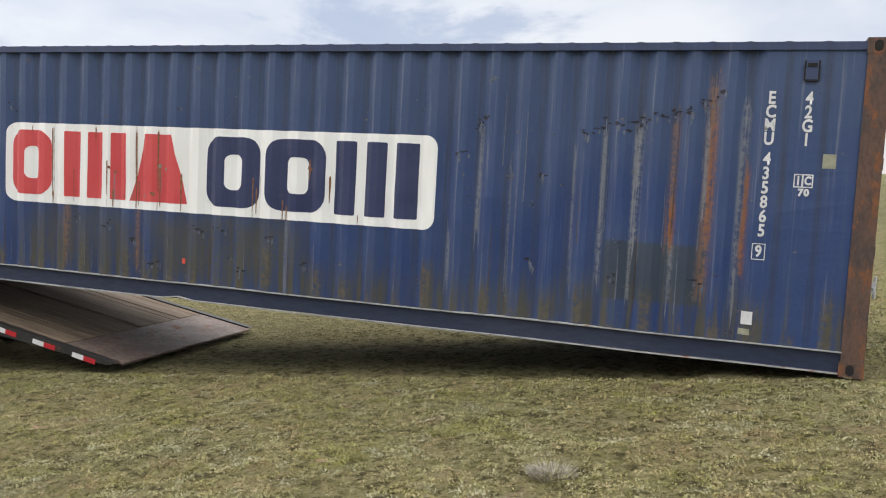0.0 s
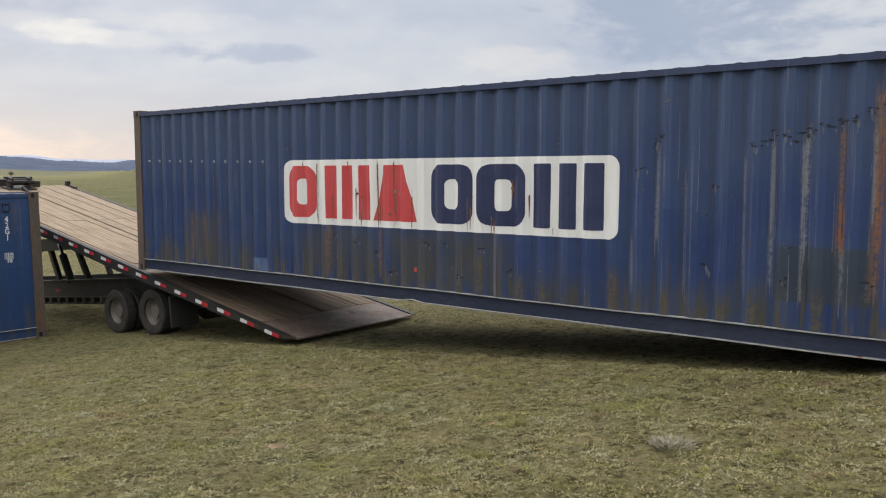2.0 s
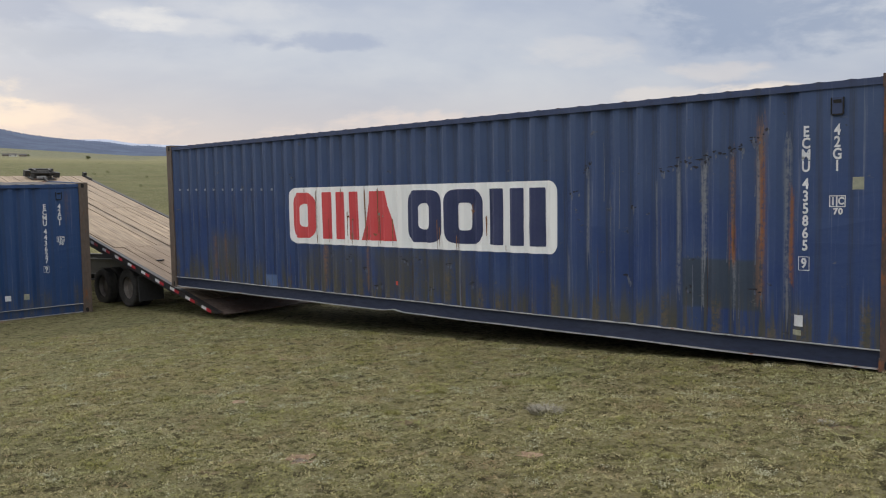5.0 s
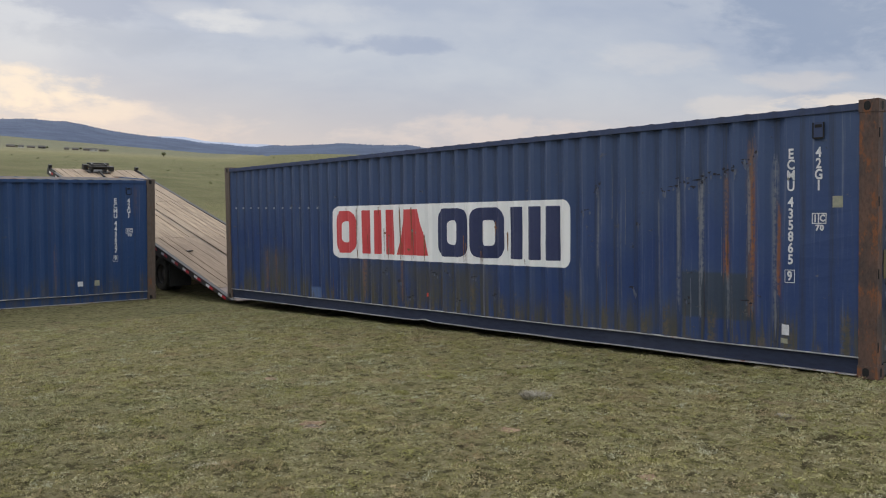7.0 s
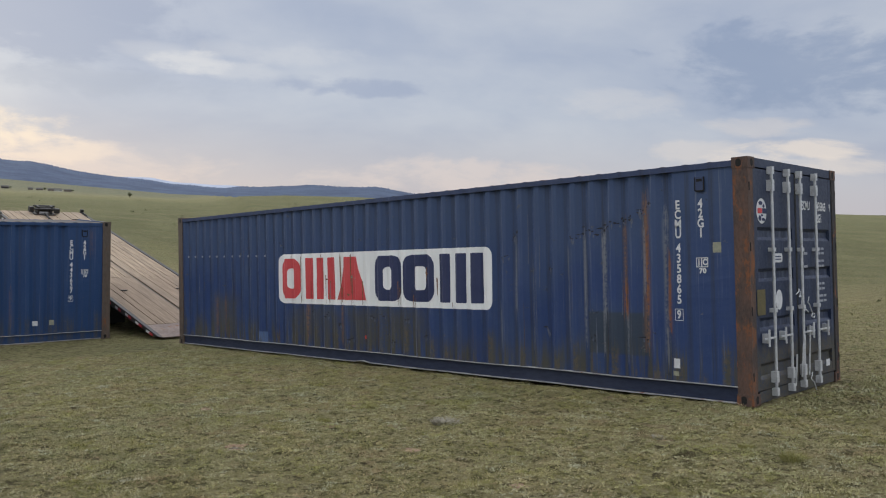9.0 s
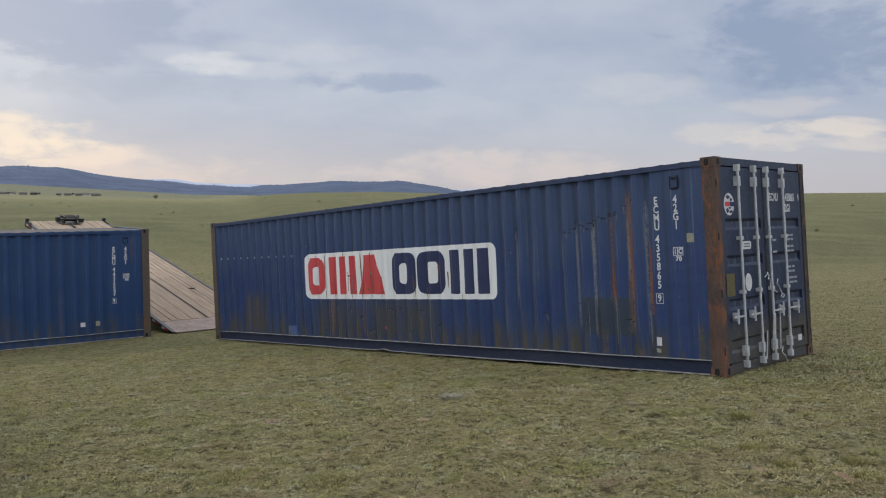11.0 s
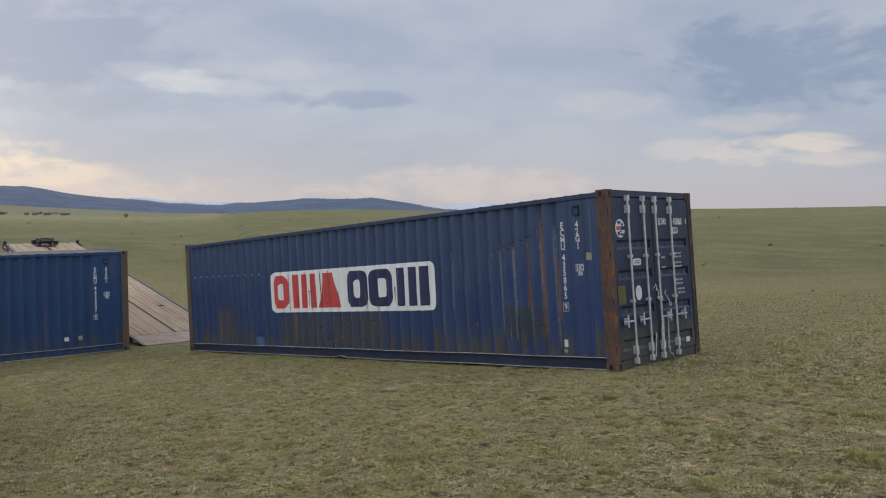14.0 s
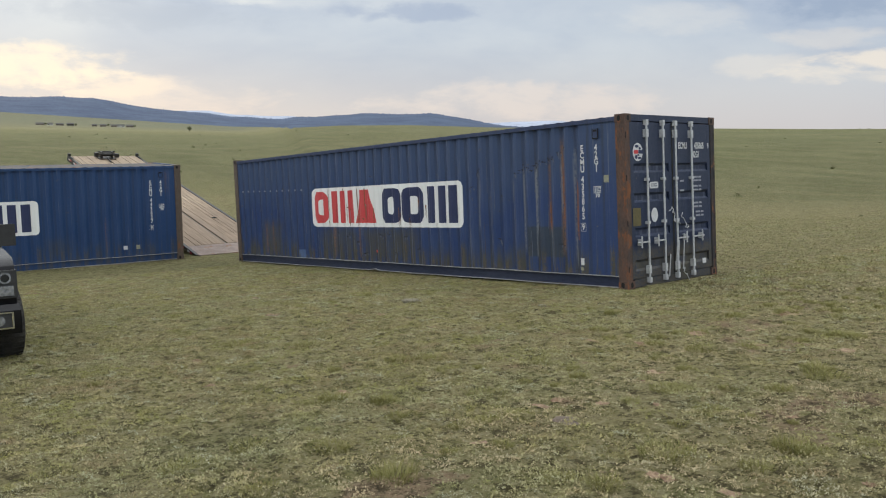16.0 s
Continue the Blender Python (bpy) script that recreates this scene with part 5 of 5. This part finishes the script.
        box(bm, x - 0.06, x + 0.06, -0.66, 0.66, 0.66, 0.86)
        part("chassis_cross_beam", bm, M_BLACK, top)
    bm = bmesh.new()
    prism(bm, [(-12.55, 0.62), (-12.55, 1.0), (-13.2, 1.55), (-14.6, 1.55), (-14.6, 1.3), (-13.3, 1.25)], -0.5, 0.5)
    part("gooseneck", bm, M_BLACK, top, bevel=0.01)
    bm = bmesh.new()
    tube(bm, (-14.3, 0, 0.02), (-14.3, 0, 1.4), 0.06, 12)
    part("front_jack", bm, M_BLACK, top)
    wheels = []
    for x in (-3.73, -4.86):
        bm = bmesh.new()
        tube(bm, (x, -0.95, 0.39), (x, 0.95, 0.39), 0.06, 12)
        part("axle", bm, M_BLACK, top)
        for s in (-1, 1):
            wheels.append((make_wheel(top, 0.39, 0.44, s, True), (x, s * 0.93, 0.39)))
    return top, wheels


def make_wheel(parent, r, width, s, dual):
    """A wheel about the local y axis, its outer face towards s: tyre (two on a dual wheel) and a dished rim."""
    hub = new("wheel")
    hub.parent = parent
    spans = ((-width / 2, -0.015), (0.015, width / 2)) if dual else ((-width / 2, width / 2),)
    for a, b in spans:
        bm = bmesh.new()
        w = (b - a) / 2
        c = (a + b) / 2
        prof = [(r * 0.60, c - w * 0.85), (r * 0.74, c - w), (r * 0.93, c - w * 0.92), (r * 0.985, c - w * 0.72), (r, c - w * 0.3), (r, c + w * 0.3), (r * 0.985, c + w * 0.72), (r * 0.93, c + w * 0.92), (r * 0.74, c + w), (r * 0.60, c + w * 0.85), (r * 0.58, c)]
        lathe(bm, prof, 36, Matrix())
        for k in range(36):
            m = Matrix.Rotation(2 * math.pi * k / 36, 4, "Y")
            for q in (-0.5, 0.5):
                box(bm, -0.014, 0.014, c + q * w - w * 0.33, c + q * w + w * 0.33, r * 0.985, r + 0.003, m)
        part("tyre", bm, M_TYRE, hub, "dusty black ribbed tyre", smooth=True)
    bm = bmesh.new()
    o = s * width / 2
    lathe(bm, [(r * 0.62, o * 0.92), (r * 0.60, o * 0.80), (r * 0.52, o * 0.40), (r * 0.30, o * 0.34), (r * 0.26, o * 0.62), (r * 0.02, o * 0.66), (r * 0.02, o * 0.2), (r * 0.62, o * 0.2)], 32, Matrix())
    rim = part("rim", bm, M_RIM, hub, "dished dusty steel rim", smooth=True)
    for k in range(8):
        bm = bmesh.new()
        a = 2 * math.pi * k / 8
        tube(bm, (r * 0.40 * math.cos(a), o * 0.3, r * 0.40 * math.sin(a)), (r * 0.40 * math.cos(a), o * 0.47, r * 0.40 * math.sin(a)), 0.016, 8)
        part("wheel_nut", bm, M_STEEL, hub)
    return hub


trailer, trailer_wheels = make_trailer()

# ---- pickup truck ----


def make_pickup(m):
    """A black pickup: the front at x = 0 facing +x, its left side at +y."""
    top = thing("pickup_truck", m, "black full-size pickup truck parked on the grass", "truck")
    bm = bmesh.new()
    prism(bm, [(-0.10, 0.62), (-0.04, 0.80), (-0.10, 1.04), (-0.22, 1.12), (-1.55, 1.22), (-1.62, 0.95), (-1.50, 0.62), (-1.30, 0.90), (-0.95, 1.0), (-0.6, 0.90), (-0.42, 0.55)], -0.98, 0.98)
    part("hood", bm, M_CAR, top, "black bonnet and front wings", bevel=0.05, smooth=True)
    bm = bmesh.new()
    prism(bm, [(-1.56, 0.42), (-1.56, 1.20), (-5.75, 1.20), (-5.78, 0.55), (-5.2, 0.50), (-5.0, 0.85), (-4.65, 0.95), (-4.3, 0.85), (-4.1, 0.42)], -0.985, 0.985)
    part("body", bm, M_CAR, top, "black cab and cargo bed sides", bevel=0.04, smooth=True)
    bm = bmesh.new()
    prism(bm, [(-1.45, 1.16), (-2.15, 1.78), (-2.5, 1.88), (-3.6, 1.88), (-3.85, 1.75), (-3.95, 1.16)], -0.86, 0.86)
    for v in bm.verts:
        if v.co.z > 1.5:
            v.co.y *= 0.86
    cab = part("cab", bm, M_CAR, top, bevel=0.03, smooth=True)
    for s in (-1, 1):
        bm = bmesh.new()
        vs = [bm.verts.new(p) for p in ((-1.75, s * 0.868, 1.24), (-2.25, s * 0.755, 1.74), (-3.65, s * 0.755, 1.76), (-3.75, s * 0.868, 1.24))]
        bm.faces.new(vs)
        part("side_window", bm, M_GLASS, cab, "tinted glass")
    bm = bmesh.new()
    bm.faces.new([bm.verts.new(p) for p in ((-1.52, -0.76, 1.245), (-1.52, 0.76, 1.245), (-2.10, 0.66, 1.76), (-2.10, -0.66, 1.76))])
    for v in bm.verts:
        v.co += Vector((0.012, 0, 0.012))
    part("windscreen", bm, M_GLASS, cab, "tinted glass")
    bm = bmesh.new()
    prism(bm, [(0.0, 0.36), (0.06, 0.45), (0.06, 0.60), (0.0, 0.66), (-0.40, 0.66), (-0.45, 0.36)], -1.0, 1.0)
    part("front_bumper", bm, M_CAR, top, "black front bumper", bevel=0.04, smooth=True)
    bm = bmesh.new()
    box(bm, -0.08, 0.0, -0.62, 0.62, 0.70, 1.02)
    grille = part("grille", bm, M_CARTRIM, top, "black grille with chrome bars", bevel=0.02)
    for z in (0.78, 0.86, 0.94):
        bm = bmesh.new()
        box(bm, 0.0, 0.02, -0.6, 0.6, z - 0.018, z + 0.018)
        part("grille_bar", bm, M_CHROME, grille, bevel=0.006)
    for s in (-1, 1):
        bm = bmesh.new()
        a, b = sorted((s * 0.66, s * 0.99))
        box(bm, -0.30, -0.015, a, b, 0.72, 1.00)
        lamp = part("headlight", bm, M_CARTRIM, top, "dark headlight housing with clear lenses", bevel=0.03, smooth=True)
        bm = bmesh.new()
        tube(bm, (-0.02, s * 0.88, 0.925), (0.0, s * 0.88, 0.925), 0.058, 20)
        part("lamp_ring", bm, M_LAMP, lamp, "bright lamp ring")
        bm = bmesh.new()
        tube(bm, (0.0, s * 0.88, 0.925), (0.004, s * 0.88, 0.925), 0.04, 20)
        part("lamp_lens", bm, M_GLASS, lamp)
        bm = bmesh.new()
        a, b = sorted((s * 0.70, s * 0.955))
        box(bm, -0.05, 0.0, a, b, 0.745, 0.845)
        part("lamp_reflector", bm, M_LAMP, lamp, "clear lower lamp", bevel=0.02, smooth=True)
        bm = bmesh.new()
        c, d = sorted((s * 0.66, s * 0.93))
        for w in ((c, d, 0.42, 0.435), (c, d, 0.575, 0.59), (c, c + 0.018, 0.435, 0.575), (d - 0.018, d, 0.435, 0.575)):
            box(bm, 0.055, 0.075, *w)
        fog = part("fog_light", bm, M_CHROME, top, "fog lamp in a chrome surround", bevel=0.006, smooth=True)
        bm = bmesh.new()
        box(bm, 0.058, 0.066, c + 0.02, d - 0.02, 0.437, 0.573)
        part("fog_recess", bm, M_CARTRIM, fog)
        bm = bmesh.new()
        tube(bm, (0.06, s * 0.80, 0.505), (0.074, s * 0.80, 0.505), 0.05, 20)
        part("fog_lens", bm, M_LAMP, fog)
        bm = bmesh.new()
        e, f = sorted((s * 0.96, s * 1.19))
        box(bm, -1.99, -1.81, e, f, 1.18, 1.44)
        mir = part("wing_mirror", bm, M_CARTRIM, top, "large black wing mirror", bevel=0.06, smooth=True)
        bm = bmesh.new()
        g, h = sorted((s * 0.86, s * 0.98))
        box(bm, -1.93, -1.86, g, h, 1.22, 1.27)
        part("mirror_arm", bm, M_CARTRIM, mir)
        bm = bmesh.new()
        box(bm, -5.80, -5.74, s * 0.88 - 0.09, s * 0.88 + 0.09, 0.8, 1.15)
        part("tail_light", bm, M_RRED, top, bevel=0.01)
        for x in (-0.80, -4.60):
            wheel = make_wheel(top, 0.41, 0.30, s, False)
            wheel.matrix_basis = pose(x, s * 0.90, 0.40, 0, 0, 6 if x > -2 else 0)
    bm = bmesh.new()
    box(bm, -5.6, -4.0, -0.8, 0.8, 1.0, 1.201)
    part("bed_cover", bm, M_CARTRIM, top, bevel=0.01)
    return top


make_pickup(pose(10.31, -8.79, -0.04, 0, 0, -8))

# ---- bare soil, plants and stones on the meadow ----


def soil_patch(a, b, r, seed):
    """A ragged patch of bare earth, a little proud of the trodden turf and sunk at its rim."""
    rng = random.Random(seed)
    bm = bmesh.new()
    rings = []
    for i in range(1, 7):
        ring = []
        for k in range(22):
            t = 6.283 * k / 22
            q = r * i / 6 * (1 + 0.75 * noise.noise((math.cos(t) * 2.6 + seed, math.sin(t) * 2.6, i * 0.1)))
            x, y = a + q * math.cos(t) * 1.3, b + q * math.sin(t)
            z = float(height(np.array(x), np.array(y))) + float(lumps(np.array([x]), np.array([y]))[0]) + 0.006 * (1 - (i / 6) ** 2) - 0.014 * (i == 6) + rng.uniform(-0.003, 0.003)
            ring.append(bm.verts.new((x, y, z)))
        rings.append(ring)
    bm.faces.new(rings[0])
    for p, q in zip(rings, rings[1:]):
        for k in range(22):
            bm.faces.new((p[k], p[(k + 1) % 22], q[(k + 1) % 22], q[k]))
    tagged(new("soil_patch", mesh_of("soil_patch", bm, M_SOIL, 0, True)), "ragged patch of bare reddish soil in the turf", "bare soil", "bare soil patches")


for k, (a, b, r) in enumerate(SOIL):
    soil_patch(a, b, r, k)


def on_site(x, y):
    """The pose of the turf at a place given on the meadow's axes."""
    p = SITE @ Vector((x, y, 0))
    return Matrix.Translation((p.x, p.y, float(near_height(np.array(p.x), np.array(p.y))) - 0.01))


def tuft_mesh(name, n, spread, low, high, wide, material, seed, stiff=0.5):
    rng = random.Random(seed)
    v, f = [], []
    for _ in range(n):
        a, d = rng.uniform(0, 6.283), spread * math.sqrt(rng.random())
        bx, by = d * math.cos(a), d * math.sin(a)
        h, t = rng.uniform(low, high), rng.uniform(0, 6.283)
        out = rng.uniform(0.1, 1.0) * stiff
        dx, dy = (math.cos(a) * out + math.cos(t) * 0.25) * h, (math.sin(a) * out + math.sin(t) * 0.25) * h
        sx, sy = -math.sin(t) * wide / 2, math.cos(t) * wide / 2
        k = len(v)
        v += [(bx - sx, by - sy, 0), (bx + sx, by + sy, 0), (bx + dx * 0.45 + sx, by + dy * 0.45 + sy, h * 0.6), (bx + dx * 0.45 - sx, by + dy * 0.45 - sy, h * 0.6), (bx + dx, by + dy, h * rng.uniform(0.8, 1.0))]
        f += [(k, k + 1, k + 2), (k, k + 2, k + 3), (k + 3, k + 2, k + 4)]
    return raw_mesh(name, np.array(v), np.array(f), material)


TUFTS = [tuft_mesh("grass_tuft", 440, 0.13, 0.02, 0.080, 0.0034, M_TUFT, 11, 0.8), tuft_mesh("grass_tuft", 500, 0.19, 0.015, 0.055, 0.0036, M_TUFT, 12, 0.9), tuft_mesh("grass_tuft", 340, 0.10, 0.02, 0.065, 0.0034, M_TUFT, 13, 0.8)]
SPOTS = [(15.3, -7.28), (15.09, -5.72), (13.40, -1.95), (16.64, -4.25), (12.03, -5.45), (13.99, -2.99), (16.28, -1.98), (16.9, -6.02), (17.36, -5.93), (15.03, -0.9), (15.45, -3.27),
         (14.67, -1.38), (15.99, -7.33), (14.95, -8.07), (14.21, -6.55), (13.5, -5.35), (11.4, -5.86), (14.79, -2.69), (14.49, -4.33), (7.65, -3.67), (6.98, -4.03), (8.45, -1.52), (10.11, -3.2), (9.29, -3.28)]
rng = random.Random(21)
for _ in range(150):
    SPOTS.append((rng.uniform(8.5, 20), rng.uniform(-8.2, 5)))
for _ in range(90):
    v = rng.uniform(0, 1)
    SPOTS.append((16.3 - 0.9 * v + rng.gauss(0, 1.1), -7.0 + 9.5 * v))
SPOTS = [(x, y) for x, y in SPOTS if not (x < 12.6 and y > -0.3)]
for k, (x, y) in enumerate(SPOTS):
    ob = new("grass_tuft", TUFTS[k % 3])
    ob.matrix_basis = on_site(x, y) @ pose(0, 0, 0, 0, 0, rng.uniform(0, 360)) @ Matrix.Scale(rng.uniform(0.75, 1.2) if k < 20 else rng.uniform(0.35, 0.8 if k < 150 else 1.05), 4)
    tagged(ob, "low tuft of fresh green grass standing in the turf", "grass tuft", "tufts on the meadow")
for x, y, s in ((10.31, -2.6, 1.0), (12.2, -1.9, 0.5)):
    ob = new("sagebrush", tuft_mesh("sagebrush", 900, 0.13, 0.010, 0.055, 0.0045, M_SAGE, int(x * 10), 1.5))
    ob.matrix_basis = on_site(x, y) @ Matrix.Scale(s, 4)
    tagged(ob, "small pale grey dry sagebrush on the turf", "shrub")
for x, y, s in ((16.03, -5.89, 0.75), (9.7, -4.53, 0.4)):
    bm = bmesh.new()
    bmesh.ops.create_icosphere(bm, subdivisions=3, radius=0.17)
    for v in bm.verts:
        q = 1 + 0.35 * noise.noise(v.co * 7 + Vector((x, y, 0)))
        v.co = Vector((v.co.x * q, v.co.y * q * 0.8, v.co.z * 0.22 * q))
    ob = new("stone", mesh_of("stone", bm, M_ROCK, 0, True))
    ob.matrix_basis = on_site(x, y) @ Matrix.Scale(s, 4)
    tagged(ob, "flat reddish-brown stone lying in the grass", "stone")


def scrub():
    """Dark low bushes dotted over the open slopes."""
    rng = np.random.default_rng(8)
    v, f = [], []
    for _ in range(150):
        az, r = radians(rng.uniform(-15, 80)), 22 * math.exp(rng.uniform(0, 2.9))
        x, y = HUB[0] - r * math.sin(az), HUB[1] + r * math.cos(az)
        if -6 < x < 13 and y < 4:
            continue
        z = float(height(np.array(x), np.array(y)))
        s = rng.uniform(0.05, 0.15) * (1 + r / 220)
        for _ in range(16):
            p = rng.normal(0, s * 0.55, 3)
            p[2] = abs(p[2]) * 0.6
            q = rng.normal(0, s * 0.4, (3, 3))
            k = len(v)
            v += [(x + p[0] + c[0], y + p[1] + c[1], z + max(p[2] + c[2], -0.02)) for c in q]
            f.append((k, k + 1, k + 2))
    tagged(new("scrub", raw_mesh("scrub", np.array(v), np.array(f), M_SHRUB)), "dark low bushes dotted over the open slopes", "bushes", kind="stuff")


scrub()

# ---- far ranch buildings and trees ----


def at_bearing(az, r):
    x, y, _ = heading(az, 0)
    px, py = HUB[0] + x * r, HUB[1] + y * r
    return Matrix.Translation((px, py, float(height(np.array(px), np.array(py))))) @ pose(0, 0, 0, 0, 0, az)


def make_house(az, r, wide, deep, tall, wall_mat, label):
    top = new("ranch_house")
    top.matrix_basis = at_bearing(az, r)
    tagged(top, label, "house", "ranch buildings on the plain")
    bm = bmesh.new()
    box(bm, -wide / 2, wide / 2, -deep / 2, deep / 2, -1.5, tall)
    part("wall", bm, wall_mat, top)
    bm = bmesh.new()
    k = deep / 2 + 0.5
    prism(bm, [(-k, tall - 0.1), (0, tall + deep * 0.28), (k, tall - 0.1)], -wide / 2 - 0.4, wide / 2 + 0.4)
    bmesh.ops.rotate(bm, verts=bm.verts, cent=(0, 0, 0), matrix=Matrix.Rotation(radians(90), 3, "Z"))
    part("roof", bm, M_ROOF, top)
    for x in (-wide * 0.28, wide * 0.28):
        bm = bmesh.new()
        box(bm, x - 0.8, x + 0.8, -deep / 2 - 0.06, -deep / 2 + 0.02, tall * 0.35, tall * 0.75)
        part("window", bm, M_GLASS, top)


for az, wide, tall, mt in ((74.6, 16, 3.2, M_HOUSE), (74.05, 10, 3.5, M_HOUSE2), (73.5, 14, 3, M_HOUSE), (72.9, 13, 4.4, M_ROOF), (71.5, 9, 3, M_HOUSE), (71.0, 12, 3.4, M_HOUSE), (70.35, 12, 3.5, M_HOUSE), (69.95, 15, 4.2, M_HOUSE2), (69.4, 14, 4, M_HOUSE)):
    make_house(az, 1350, wide * 0.75, 6, tall * 0.62, mt, "low pale far-off ranch house" if mt is M_HOUSE2 else "low brown far-off ranch building")


def make_tree(az, r, tall, seed):
    rng = random.Random(seed)
    top = new("far_tree")
    top.matrix_basis = at_bearing(az, r)
    tagged(top, "lone dark green tree on the distant plain", "tree", "trees on the plain")
    bm = bmesh.new()
    tube(bm, (0, 0, -0.5), (0, 0, tall * 0.55), 0.25, 8, 0.1)
    for k in range(6):
        a = k * 1.05
        tube(bm, (0, 0, tall * (0.3 + 0.04 * k)), (math.cos(a) * tall * 0.3, math.sin(a) * tall * 0.3, tall * (0.5 + 0.06 * k)), 0.08, 6, 0.03)
    part("trunk", bm, M_BARK, top)
    v, f = [], []
    for _ in range(420):
        p = Vector((rng.gauss(0, 1), rng.gauss(0, 1), rng.gauss(0, 0.8))).normalized() * rng.uniform(0.4, 1.0)
        c = Vector((p.x * tall * 0.42, p.y * tall * 0.42, tall * 0.62 + p.z * tall * 0.36))
        k = len(v)
        v += [c + Vector((rng.uniform(-0.4, 0.4), rng.uniform(-0.4, 0.4), rng.uniform(-0.4, 0.4))) for _ in range(3)]
        f.append((k, k + 1, k + 2))
    crown = new("crown", raw_mesh("crown", np.array(v), np.array(f), M_SHRUB))
    crown.parent = top


for k, (az, r, tall) in enumerate(((65.8, 800, 5), (74.3, 1300, 4), (72.6, 1320, 4), (70.7, 1320, 5), (69.1, 1320, 4))):
    make_tree(az, r, tall, k)


def motions():
    """The container settles about its door-end foot while the trailer draws away from under it."""
    tilts = [(0.0, 6.7), (0.5, 6.1), (1.0, 5.85), (1.5, 5.75), (2.0, 5.35), (2.5, 4.85), (3.0, 4.5), (3.5, 4.1), (4.0, 3.6), (5.2, 2.3), (6.5, 0.97), (7.0, 0.65), (7.5, 0.36), (8.0, 0.08), (8.5, 0.0), (11.0, 0.0), (16.0, 0.0)]
    walk(main_box, [(t, SITE @ pose(L, 0, 0, 0, a, 0) @ pose(-L, 0, 0)) for t, a in tilts])
    tail = [(0.0, 5.03, 0.00), (0.5, 4.66, 0.00), (1.0, 4.31, 0.00), (1.5, 3.94, 0.00), (2.0, 3.6, 0.00), (2.5, 3.22, 0.00), (3.0, 2.88, 0.10), (3.5, 2.55, 0.20), (4.0, 2.14, 0.30), (4.5, 1.78, 0.49), (5.0, 1.42, 0.67), (5.5, 1.06, 0.86), (6.0, 0.70, 1.10),
            (6.5, 0.34, 1.34), (7.0, 0.02, 1.48), (7.5, -0.2, 1.56), (8.0, -0.46, 1.70), (8.5, -0.8, 1.80), (9.0, -1.12, 1.85), (9.5, -1.44, 1.90), (10.0, -1.75, 1.95), (10.5, -2.07, 2.00), (11.0, -2.36, 2.05), (11.5, -2.66, 2.10), (12.0, -2.75, 2.10), (16.0, -2.75, 2.10)]
    walk(trailer, [(t, SITE @ pose(x, MID, 0, 0, p, 0)) for t, x, p in tail])
    for hub, (x, y, z) in trailer_wheels:
        walk(hub, [(t, pose(x, y, z, 0, math.degrees((d - 5.03) / 0.39), 0)) for t, d, _ in tail])


motions()
